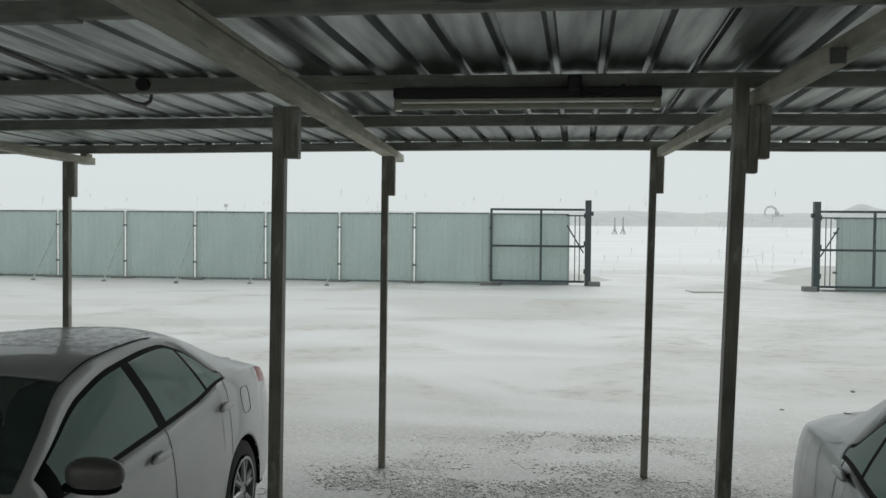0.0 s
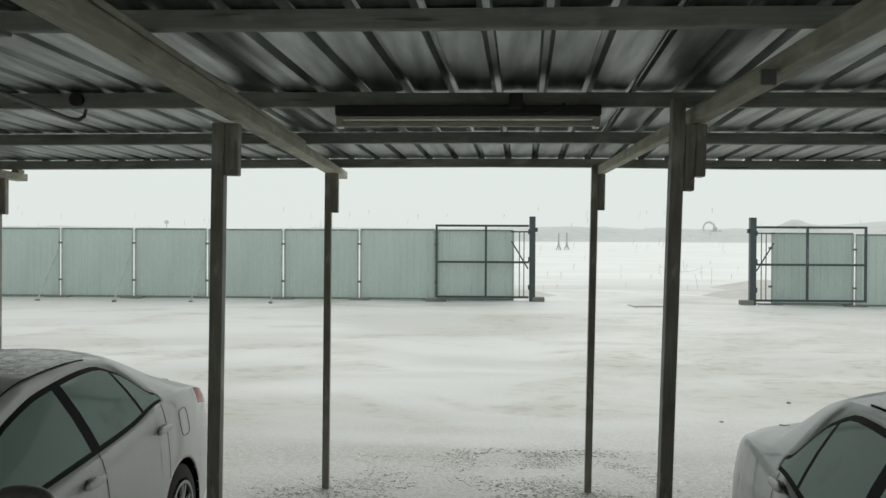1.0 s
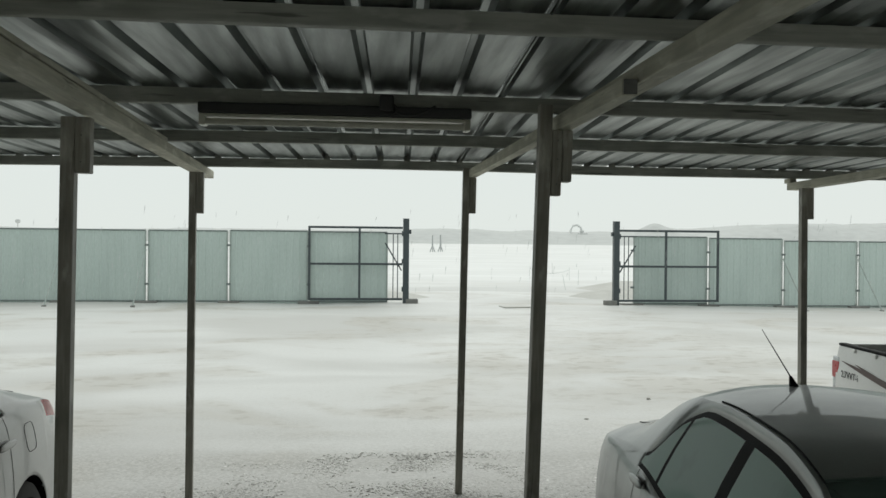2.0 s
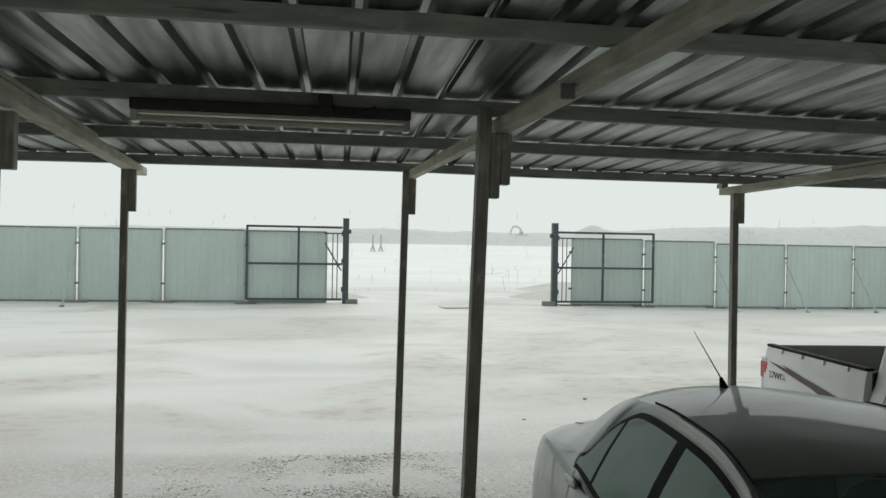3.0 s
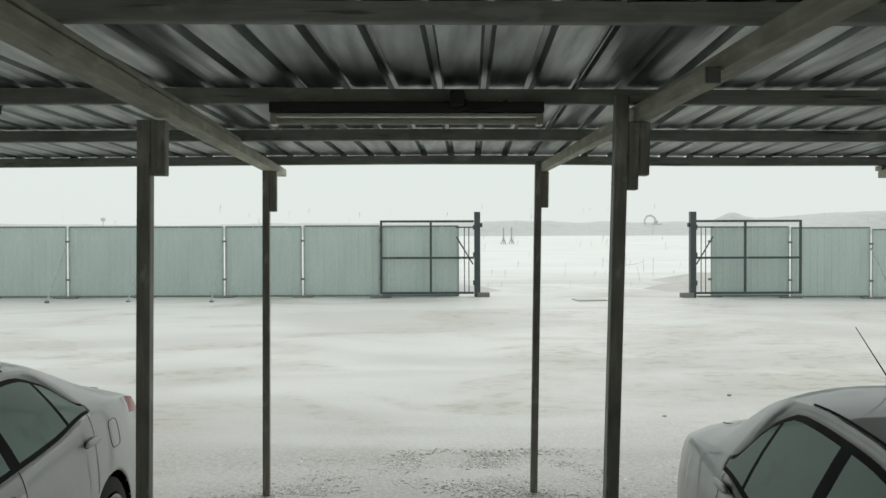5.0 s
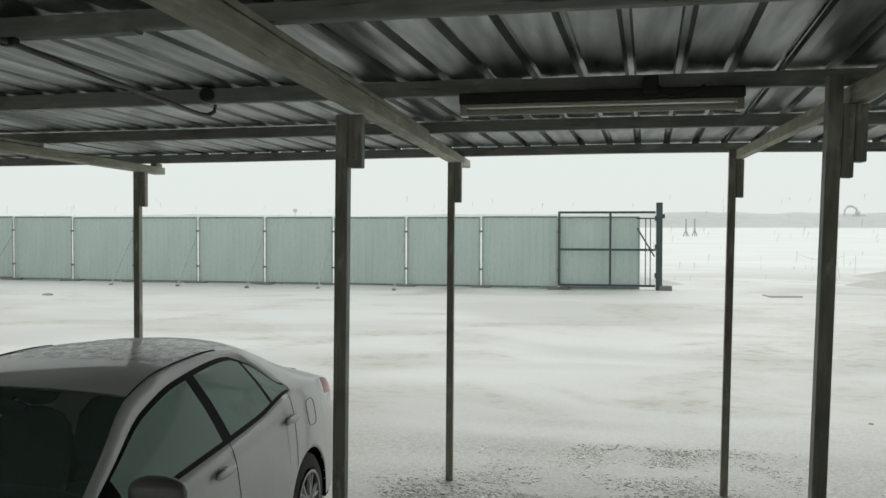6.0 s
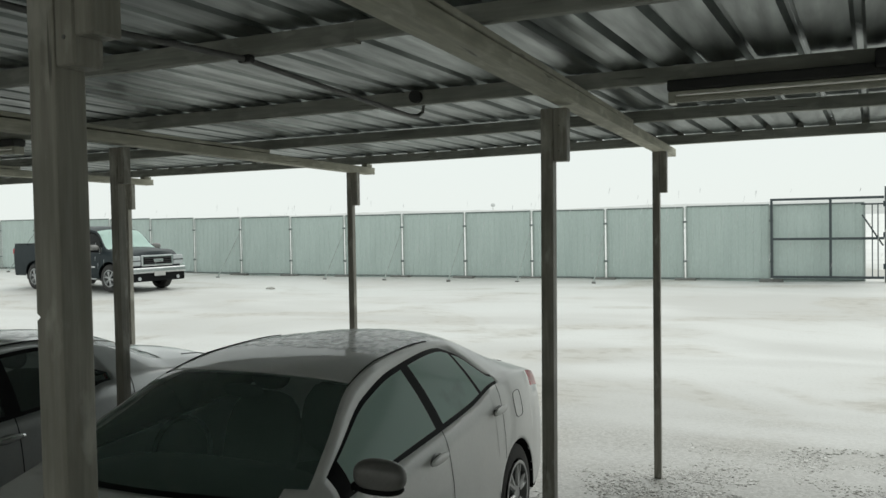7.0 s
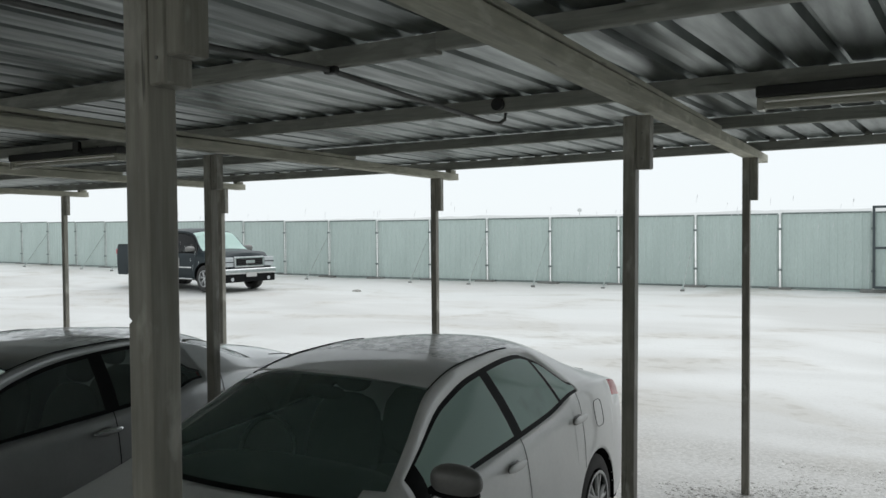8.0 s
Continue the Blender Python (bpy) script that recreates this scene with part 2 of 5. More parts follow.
M_GROUND = ground_material()
M_GRAVEL = material("grey_gravel", (0.52, 0.51, 0.475), (0.25, 0.245, 0.22), rough=0.5, scale=9, contrast=0.3)
def gravel_material():
    m = bpy.data.materials.new("mixed_gravel")
    m.use_nodes = True
    n, l = m.node_tree.nodes, m.node_tree.links
    p = n["Principled BSDF"]
    geo, ramp, co, x, mix = n.new("ShaderNodeNewGeometry"), n.new("ShaderNodeValToRGB"), n.new("ShaderNodeTexCoord"), n.new("ShaderNodeTexNoise"), n.new("ShaderNodeMix")
    ramp.color_ramp.elements[0].color, ramp.color_ramp.elements[1].color = (0.33, 0.325, 0.3, 1), (0.85, 0.845, 0.82, 1)
    mid = ramp.color_ramp.elements.new(0.4)
    mid.color = (0.62, 0.615, 0.585, 1)
    l.new(geo.outputs["Random Per Island"], ramp.inputs[0])
    x.inputs["Scale"].default_value = 120
    l.new(co.outputs["Object"], x.inputs[0])
    mix.data_type, mix.blend_type = "RGBA", "MULTIPLY"
    mix.inputs[0].default_value = 0.25
    l.new(ramp.outputs[0], mix.inputs[6])
    l.new(x.outputs[0], mix.inputs[7])
    l.new(mix.outputs[2], p.inputs["Base Color"])
    p.inputs["Roughness"].default_value = 0.5
    return m


M_CHIPS = gravel_material()
# the pale tone of stakes and rope stands in for haze
M_PALE = material("haze_paled_markers", (0.6, 0.615, 0.61), (0.53, 0.545, 0.54), rough=0.8, scale=1)
M_TIMBER = timber_material("weathered_timber", (0.315, 0.303, 0.258), (0.15, 0.145, 0.12), (0.5, 0.49, 0.44), 2, 0.1, 0.45)
M_BEAM = timber_material("pale_timber_beam", (0.56, 0.55, 0.45), (0.33, 0.325, 0.26), (0.68, 0.67, 0.58), 1, 0.08)
M_PURLIN = timber_material("grey_timber_purlin", (0.42, 0.43, 0.385), (0.24, 0.25, 0.22), (0.52, 0.53, 0.49), 0, 0.08)
M_ROOF = roof_material()
M_FILM = film_material()
# sage green, paled to carry the rain haze over the fence
M_FENCE = material("sage_painted_sheet", (0.59, 0.69, 0.655), (0.515, 0.61, 0.578), rough=0.5, scale=1.5, fine=30, stretch=(1, 1, 0.3), bump=0.05, piece=0.05)
# dark grey stands in for shade on mirror caps and in handle recesses
M_CAP = material("shade_grey_paint", (0.22, 0.217, 0.207), (0.175, 0.172, 0.164), rough=0.4, scale=6, bump=0.0, coat=0.4)
M_FENCE_TUBE = material("galvanised_tube", (0.47, 0.53, 0.505), (0.36, 0.41, 0.39), rough=0.5, metal=0.3, scale=8)
M_FOOT = material("wet_concrete_foot", (0.25, 0.255, 0.24), (0.18, 0.18, 0.17), rough=0.7, scale=6, bump=0.4)
M_CLAMP = material("dark_clamp_steel", (0.26, 0.305, 0.295), (0.19, 0.22, 0.215), rough=0.6, metal=0.4, scale=10)
M_GATE = material("blue_grey_gate_paint", (0.066, 0.085, 0.092), (0.045, 0.06, 0.066), rough=0.4, scale=6, bump=0.1)
M_WALL = material("fill_wall_paint", (0.8, 0.79, 0.75), (0.74, 0.73, 0.69), rough=0.7, scale=2, bump=0.1)
# rain haze is put into the pale colour of the sandbank
M_BERM = material("haze_paled_sandbank", (0.66, 0.675, 0.66), (0.59, 0.605, 0.595), rough=0.95, scale=0.12, fine=1.0, stretch=(0.5, 1, 1), bump=0.0)
# far excavator and lamp colours lightened to stand in for rain haze
M_HAZED = material("hazed_machine_paint", (0.74, 0.755, 0.745), (0.68, 0.695, 0.685), rough=0.9, scale=1)
# grey of the distant stands includes some haze
M_FAR = material("haze_paled_stands", (0.5, 0.52, 0.52), (0.44, 0.455, 0.455), rough=0.8, scale=1)
M_SAND = material("heaped_wet_sand", (0.66, 0.655, 0.625), (0.54, 0.535, 0.5), rough=0.8, scale=1.2, fine=20, bump=0.4)
M_WHITE = material("white_car_paint", (0.84, 0.845, 0.83), (0.78, 0.785, 0.77), rough=0.42, scale=3, fine=45, bump=0.02, coat=0.45, spread=0.1)
M_SILVER = material("silver_car_paint", (0.36, 0.38, 0.37), (0.29, 0.307, 0.3), rough=0.4, metal=0.45, scale=3, fine=45, bump=0.02, coat=0.5, spread=0.12)
M_GREY = material("grey_car_paint", (0.44, 0.455, 0.455), (0.37, 0.385, 0.385), rough=0.38, metal=0.55, scale=3, fine=45, bump=0.02, coat=0.9, spread=0.12)
# black lifted slightly in place of haze before the far truck
M_BLACK = material("black_car_paint", (0.018, 0.028, 0.033), (0.03, 0.04, 0.044), rough=0.4, scale=3, fine=45, bump=0.02, coat=0.05, shine=0.12)
M_TRIM = material("black_rubber_trim", (0.008, 0.0085, 0.009), (0.014, 0.0145, 0.0145), shine=0.08, rough=0.6, scale=12)
M_TYRE = material("tyre_rubber", (0.022, 0.022, 0.022), (0.05, 0.048, 0.044), rough=0.8, scale=10, bump=0.3)
M_RIM = material("alloy_rim", (0.55, 0.56, 0.56), (0.4, 0.41, 0.41), rough=0.35, metal=0.8, scale=10)
M_CHROME = material("chrome", (0.75, 0.77, 0.77), (0.6, 0.62, 0.62), rough=0.15, metal=1.0, scale=10, bump=0.02, rough_spread=0.06)
M_SEAT = material("dark_seat_cloth", (0.055, 0.06, 0.058), (0.035, 0.038, 0.037), rough=0.9, scale=8, fine=120)
M_DASH = material("dark_dashboard", (0.03, 0.031, 0.031), (0.02, 0.02, 0.02), rough=0.65, scale=8)
M_RED = material("red_lamp_lens", (0.55, 0.014, 0.02), (0.4, 0.01, 0.015), rough=0.3, scale=20, bump=0.0, coat=0.3)
M_LENS = material("clear_lamp_lens", (0.6, 0.63, 0.64), (0.42, 0.45, 0.46), rough=0.15, scale=14, bump=0.0, coat=1.0)
M_TUBE = material("unlit_fluorescent_tube", (0.66, 0.655, 0.56), (0.52, 0.51, 0.42), rough=0.35, scale=10, bump=0.0)
M_HOUSING = material("dark_lamp_housing", (0.03, 0.032, 0.03), (0.05, 0.05, 0.047), rough=0.6, scale=10)
M_PIPE = material("grey_conduit", (0.2, 0.205, 0.195), (0.14, 0.14, 0.135), rough=0.55, scale=12)
M_STRIPE = material("brown_decal", (0.1, 0.05, 0.045), (0.07, 0.04, 0.035), rough=0.35, scale=10, bump=0.0)
M_PLATE = material("plain_plate", (0.6, 0.6, 0.58), (0.5, 0.5, 0.48), rough=0.5, scale=10)
# mist in M_GLASS, M_SCREEN and M_CLEAR stands in for reflections and inside light
M_GLASS = glass_material("green_tinted_glass", (0.84, 0.93, 0.9), 0.03, 0.5, (0.29, 0.47, 0.41), (0.1, 0.75))
M_MIST = glass_material("misted_green_glass", (0.72, 0.88, 0.83), 0.06, 0.86, (0.72, 0.96, 0.88), (0.25, 0.4), 1.18)
M_SCREEN = glass_material("dark_windscreen", (0.86, 0.94, 0.91), 0.03, 0.24, (0.6, 0.86, 0.76), (-0.6, 0.4), 1.34)
M_CLEAR = glass_material("clear_tinted_glass", (0.66, 0.76, 0.72), 0.03, 0.4, (0.24, 0.3, 0.28), (0.2, 0.7), 1.3)
M_THIN = glass_material("thin_green_glass", (0.82, 0.9, 0.87))
M_DROP = glass_material("rain_water", (0.95, 0.96, 0.96), 0.02, 0.75, (0.85, 0.88, 0.88))
M_DARKGLASS = glass_material("dark_tinted_glass", (0.30, 0.36, 0.35))


# ---- mesh helpers ----
def part(name, data, mat, parent=None, label="", smooth=False):
    """Links mesh data, given as (verts, faces) or a bmesh, as one object under a thing or a part."""
    me = bpy.data.meshes.new(name)
    if isinstance(data, bmesh.types.BMesh):
        data.to_mesh(me)
        data.free()
    else:
        me.from_pydata([tuple(map(float, v)) for v in data[0]], [], data[1])
    me.materials.append(mat)
    if smooth:
        me.polygons.foreach_set("use_smooth", [True] * len(me.polygons))
        me.set_sharp_from_angle(angle=radians(40))
    ob = new(name, me)
    if parent:
        ob.parent = parent
    if label:
        ob["label"] = label
    return ob


def empty(name, m, label, category, group=""):
    ob = new(name)
    ob.matrix_basis = m
    return tagged(ob, label, category, group)


def block(x0, x1, y0, y1, z0, z1, bevel=0.004, seg=1, into=None):
    bm = into or bmesh.new()
    made = bmesh.ops.create_cube(bm, size=1)["verts"]
    for v in made:
        v.co = Vector(((x0 + x1) / 2 + v.co.x * (x1 - x0), (y0 + y1) / 2 + v.co.y * (y1 - y0), (z0 + z1) / 2 + v.co.z * (z1 - z0)))
    if bevel:
        edges = list({e for v in made for e in v.link_edges})
        bmesh.ops.bevel(bm, geom=edges, offset=bevel, segments=seg, affect="EDGES", profile=0.6)
    return bm


def rod(a, b, r, sides=10, r2=None, into=None):
    bm = into or bmesh.new()
    a, b = Vector(a), Vector(b)
    m = Matrix.Translation((a + b) / 2) @ (b - a).to_track_quat("Z", "Y").to_matrix().to_4x4()
    bmesh.ops.create_cone(bm, cap_ends=True, segments=sides, radius1=r, radius2=r if r2 is None else r2, depth=(b - a).length, matrix=m)
    return bm


def tube(points, r, sides=8):
    """A bent pipe through the points, as (verts, faces)."""
    pts = [Vector(p) for p in points]
    vs, fs = [], []
    for i, p in enumerate(pts):
        d = (pts[min(i + 1, len(pts) - 1)] - pts[max(i - 1, 0)]).normalized()
        q = d.to_track_quat("Z", "Y")
        vs += [p + q @ Vector((r * math.cos(2 * math.pi * k / sides), r * math.sin(2 * math.pi * k / sides), 0)) for k in range(sides)]
    for i in range(len(pts) - 1):
        for k in range(sides):
            a, b = i * sides + k, i * sides + (k + 1) % sides
            fs.append((a, b, b + sides, a + sides))
    fs += [tuple(range(sides - 1, -1, -1)), tuple(range((len(pts) - 1) * sides, len(pts) * sides))]
    return vs, fs


def blob(cx, cy, cz, rx, ry, rz, power=2.6, n=20, into=None):
    """A rounded box-like lump."""
    bm = into or bmesh.new()
    made = bmesh.ops.create_uvsphere(bm, u_segments=n, v_segments=n // 2 + 2, radius=1)["verts"]
    for v in made:
        k = sum(abs(c) ** power for c in v.co) ** (-1 / power)
        v.co = Vector((cx + v.co.x * k * rx, cy + v.co.y * k * ry, cz + v.co.z * k * rz))
    return bm


def curve_of(*pts):
    """A smooth curve through the points with no overshoot."""
    x, y = np.array([p[0] for p in pts], float), np.array([p[1] for p in pts], float)
    h, d = np.diff(x), np.diff(y) / np.diff(x)
    m = np.zeros(len(x))
    m[0], m[-1] = d[0], d[-1]
    for i in range(1, len(x) - 1):
        if d[i - 1] * d[i] > 0:
            w1, w2 = 2 * h[i] + h[i - 1], h[i] + 2 * h[i - 1]
            m[i] = (w1 + w2) / (w1 / d[i - 1] + w2 / d[i])

    def f(s):
        s = min(max(s, x[0]), x[-1])
        i = min(int(np.searchsorted(x, s, "right")) - 1, len(x) - 2)
        u = (s - x[i]) / h[i]
        return float((2 * u**3 - 3 * u**2 + 1) * y[i] + (u**3 - 2 * u**2 + u) * h[i] * m[i] + (3 * u**2 - 2 * u**3) * y[i + 1] + (u**3 - u**2) * h[i] * m[i + 1])

    return f


# ---- ground: one sheet, rising gently away from the carport ----
def ground_z(x, y):
    z = float(np.interp(y, [-60, 7.5, 24, 150, 260, 1500], [0, 0, 0.363, 2.5, 3.2, 3.2]))
    k = min(max((x - 7) / 8, 0), 1) * min(max((y - 12) / 12, 0), 1) * min(max((90 - y) / 40, 0), 1)
    rise = 0.27 * min(max((-x - 17) / 24, 0), 2) * min(max((y - 10) / 14, 0), 1) * min(max((90 - y) / 40, 0), 1)
    return z - 0.12 * k + rise


def build_ground():
    xs = np.unique(np.concatenate([np.linspace(-900, -60, 22), np.linspace(-60, -14, 60), np.linspace(-14, 14, 150), np.linspace(14, 60, 60), np.linspace(60, 900, 22)]))
    ys = np.unique(np.concatenate([np.linspace(-60, 2, 16), np.linspace(2, 16, 110), np.linspace(16, 40, 60), np.linspace(40, 150, 40), np.linspace(150, 1500, 20)]))
    vs = []
    for y in ys:
        for x in xs:
            z = ground_z(x, y)
            if 5 < y < 60 and abs(x) < 60:
                amp = min((y - 5) / 5, 1) * 0.035
                z += amp * noise.noise(Vector((x * 0.35, y * 0.5, 0))) + amp * 0.35 * noise.noise(Vector((x * 1.7, y * 2.3, 3)))
            vs.append((x, y, z))
    nx = len(xs)
    fs = [(j * nx + i, j * nx + i + 1, (j + 1) * nx + i + 1, (j + 1) * nx + i) for j in range(len(ys) - 1) for i in range(nx - 1)]
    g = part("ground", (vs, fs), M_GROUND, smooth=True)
    tagged(g, "pale rain-soaked sandy yard, white water streaks, far plain whitened for haze", "ground", kind="structure")


build_ground()


# ---- carport ----
RAFTERS = [-12.3, -9.57, -6.79, -4.0, -1.205, 0.955, 3.905, 6.75, 9.5, 12.3, 15.1, -15.05, -17.8, -20.6]
ROWS_Y = [1.385, 4.135, 6.95]
PURLINS_Y = [-1.3, 0.1, 1.55, 2.98, 4.38, 5.72, 7.2]
# outermost bays are unseen, added to keep side light off the roof
X0, X1 = -21.9, 16.4
SKEW = 0.055  # the sheets run a little off square


def purlin_bottom(y, x=0.0):
    """Height of the purlins' underside; the eave sags towards both sides."""
    sag = float(np.interp(x, [-6, -3.3, -1.7, 0, 1, 2.3, 4], [-0.034, -0.026, -0.012, -0.002, -0.005, -0.02, -0.018]))
    return 2.742 - 0.0138 * (y - 2.98) + sag * min(max((y - 3) / 4.2, 0), 1)


def beam_drop(i, y):
    """The outer beams dip towards the eave."""
    return 0.0 if i in (4, 5) else 0.045 * min(max((y + 1) / 8, 0), 1)


def carport_post(x, y, kind, lean=0.0, drop=0.0):
    m = pose(x, y, 2.6, 0, lean, random.uniform(-1.5, 1.5)) @ pose(0, 0, -2.6)
    th = empty("carport_post", m, "weathered square timber carport post with a nailed bracket board", "post", "carport posts")
    h = 2.606 - drop
    beside = kind in ("two", "tall")
    top = purlin_bottom(y, x) - 0.004 if beside else h
    hw = 0.028 if y > 6 else 0.031 if y > 2 else 0.034
    bm = block(-hw, hw, -hw, hw, -0.15, top, 0.005, 2)
    if y < 2 and abs(x + 1.3) < 0.05:
        bmesh.ops.bisect_plane(bm, geom=bm.verts[:] + bm.edges[:] + bm.faces[:], plane_co=(0, 0, 1.9), plane_no=(0, 0, 1))
        bmesh.ops.bisect_plane(bm, geom=bm.verts[:] + bm.edges[:] + bm.faces[:], plane_co=(0, 0, 1.907), plane_no=(0, 0, 1))
        bmesh.ops.bisect_plane(bm, geom=bm.verts[:] + bm.edges[:] + bm.faces[:], plane_co=(0, 0, 1.914), plane_no=(0, 0, 1))
        for v in bm.verts:
            if abs(v.co.z - 1.907) < 0.001 and v.co.x < -0.02:
                v.co.x += 0.009
    part("shaft", bm, M_TIMBER, th)
    reach = 0.0985 if abs(x + 1.224) < 0.002 else 0.084
    low = {-4.0: 2.256, -6.79: 2.287, -9.57: 2.315, -1.205: 2.28}.get(round(x + {-4.015: 0.015, -1.209: 0.004}.get(round(x, 3), 0), 3), 2.295) if y > 6 else 2.353
    if beside:
        part("bracket", block(hw + 0.001, 0.083, -hw + 0.001, hw - 0.001, 2.285 if kind == "two" else 2.308, 2.60, 0.004), M_TIMBER, th)
        if kind == "two":
            part("bracket", block(0.084, 0.132, -0.034, 0.034, 2.353, 2.60, 0.004), M_TIMBER, th)
        for z in (2.34, 2.46, 2.55):
            part("nail", rod((0.06, -hw - 0.001, z), (0.06, -hw + 0.004, z), 0.004, 8), M_PIPE, th)
    else:
        for z in (low + 0.05, low + 0.17):
            part("nail", rod((0.06, -hw - 0.001, z), (0.06, -hw + 0.004, z), 0.004, 8), M_PIPE, th)
        part("bracket", block(hw + 0.001, reach, -hw + 0.001, hw - 0.001, low, h, 0.004), M_TIMBER, th)
        if y < 2:
            part("bracket", block(0.085, 0.13, -0.034, 0.034, low + 0.05, h, 0.004), M_TIMBER, th)


# how far single posts stand off their beam, and their lean in degrees
POST_SET = {(4, 0): (-0.102, 0.0), (5, 0): (0.1, 0.0), (4, 1): (-0.019, 0.65), (5, 1): (0.0135, 1.6), (4, 2): (-0.004, 0.3), (5, 2): (0.021, 0.94), (3, 2): (-0.015, 0.15), (3, 1): (-0.015, 0.0)}
for i, rx in enumerate(RAFTERS):
    for ry in ROWS_Y:
        kind = "one"
        if i == 5:
            kind = "two" if ry < 6 else "tall"
        shift, lean = POST_SET.get((i, ROWS_Y.index(ry)), (0.0, random.uniform(-0.2, 0.2)))
        carport_post(rx + shift, ry, kind, lean, beam_drop(i, ry))


def sloped(bm, rise, drift=0.0):
    """Lets a beam climb and drift sideways towards the back."""
    for v in bm.verts:
        v.co.z += (6.95 - v.co.y) * rise
        v.co.x += (6.95 - v.co.y) * drift
    return bm


def rafter(i, x):
    th = empty("rafter", pose(x, 0, 0), "long pale timber roof beam resting on carport posts", "beam", "carport rafters")
    y1 = {4: 7.5, 5: 6.99, 6: 7.17}.get(i, 7.26)
    if i == 5:
        part("front_beam", sloped(block(0.04, 0.102, 3.21, y1, 2.602, 2.668, 0.005, 2), 0.0, 0.0125), M_BEAM, th)
        part("end_grain", sloped(block(0.045, 0.097, 3.202, 3.2095, 2.607, 2.663, 0.002), 0.0, 0.0125), M_PIPE, th, "dark sawn end of the front beam")
        part("back_beam", sloped(block(0.104, 0.192, -1.6, 4.75, 2.628, 2.70, 0.005, 2), 0.006, 0.0125), M_BEAM, th)
    else:
        drift = 0.018 if i == 4 else 0.003
        rise = 0.006 + (0.0 if i == 4 else 0.045 / 8)
        low = beam_drop(i, 6.95)
        part("beam", sloped(block(-0.03, 0.075, -1.6, y1, 2.605 - low, 2.668 - low, 0.005, 2), rise, drift), M_BEAM, th)
        part("packer", sloped(block(-0.025, 0.068, -1.6, 5.6, 2.669 - low, 2.694 - low, 0.003), rise + 0.0025, drift), M_BEAM, th)
        if i != 4:
            part("shim", block(-0.01, 0.05, 7.15, 7.25, 2.668 - low, purlin_bottom(7.2, x) - 0.003, 0.002), M_BEAM, th)


for i, rx in enumerate(RAFTERS):
    rafter(i, rx)

def purlin_mesh(a, b, py, low, high):
    """A sawn bar along x that follows the sag of the eave, with a rounded lower arris."""
    prof = [(-0.025, 0.005), (-0.02, 0.0), (0.02, 0.0), (0.025, 0.005), (0.025, 0.074), (-0.025, 0.074)]
    xs = np.linspace(a, b, max(2, int((b - a) / 0.45)))
    vs, fs = [], []
    for x in xs:
        wob = 0.0025 * noise.noise(Vector((x * 1.3, py, 2)))
        vs += [(x, py + dy + wob, purlin_bottom(py, x) + (low if dz < 0.01 else high) + dz) for dy, dz in prof]
    for i in range(len(xs) - 1):
        fs += [(i * 6 + k, i * 6 + (k + 1) % 6, (i + 1) * 6 + (k + 1) % 6, (i + 1) * 6 + k) for k in range(6)]
    fs += [tuple(range(5, -1, -1)), tuple(range((len(xs) - 1) * 6, len(xs) * 6))]
    return vs, fs


for py in PURLINS_Y:
    breaks = [X0, -14.4, -7.2 + 0.3 * random.random(), -1.6 if py == 2.98 else -1.0 + random.random(), 4.9 + random.random(), 11.5, X1]
    for a, b in zip(breaks, breaks[1:]):
        dz = 0.012 if py == 2.98 and a == -1.6 else random.uniform(-0.003, 0.003)
        p_ = part("purlin", purlin_mesh(a, b - 0.0006, py, dz * 0.3 if dz < 0.01 else dz, min(dz, 0.003)), M_PURLIN)
        tagged(p_, "dark grey timber purlin under the metal roof", "purlin", "roof purlins")


def build_roof():
    """Trapezoidal galvanised sheets: wide shallow pans between raised ribs, laid in widths of four pitches."""
    pitch, y0, y1 = 0.223, -1.9, 7.33
    ys = [y0 + (y1 - y0) * k / 26 for k in range(27)]
    prof = [(0.0, 0.037), (0.013, 0.037), (0.027, 0.002), (0.07, 0.0), (0.112, 0.002), (0.153, 0.0), (0.196, 0.002), (0.21, 0.037), (0.2229, 0.037)]
    vs, fs = [], []
    k0, k1 = math.floor((X0 - 0.126) / pitch), math.ceil((X1 - 0.126) / pitch)
    for k in range(k0, k1):
        x = 0.126 + k * pitch
        sheet = (k - 3) // 4
        lift = 0.0015 if sheet % 2 else 0.0
        rnd = random.Random(sheet)
        wave = [rnd.uniform(-0.004, 0.004) for _ in ys]
        base = len(vs)
        for j, y in enumerate(ys):
            edge = rnd.uniform(-0.012, 0.012) if j == len(ys) - 1 else 0
            for px, pz in prof:
                sag = 0.003 * noise.noise(Vector((x + px, y * 1.3, 5)))
                vs.append((x + px + SKEW * (y - 4.38), y + edge, purlin_bottom(y, x) + 0.080 + pz + lift + sag + wave[j] * (0.3 if 0.03 < px < 0.19 else 0)))
        n = len(prof)
        for j in range(len(ys) - 1):
            for q in range(n - 1):
                a = base + j * n + q
                fs.append((a, a + 1, a + n + 1, a + n))
    # the folded lip of one sheet over the next
    base = len(vs)
    for y in ys:
        zl = purlin_bottom(y) + 0.080
        xl = 0.786 + SKEW * (y - 4.38)
        vs += [(xl, y, zl + 0.004), (xl, y, zl - 0.007), (xl + 0.007, y, zl - 0.007), (xl + 0.007, y, zl + 0.004)]
    for j in range(len(ys) - 1):
        for q in range(3):
            a = base + j * 4 + q
            fs.append((a, a + 1, a + 5, a + 4))
    me = part("ceiling", (vs, fs), M_ROOF)
    sol = me.modifiers.new("thickness", "SOLIDIFY")
    sol.thickness, sol.offset = 0.0012, 1
    tagged(me, "galvanised corrugated metal carport roof seen from below", "roof", kind="structure")


build_roof()


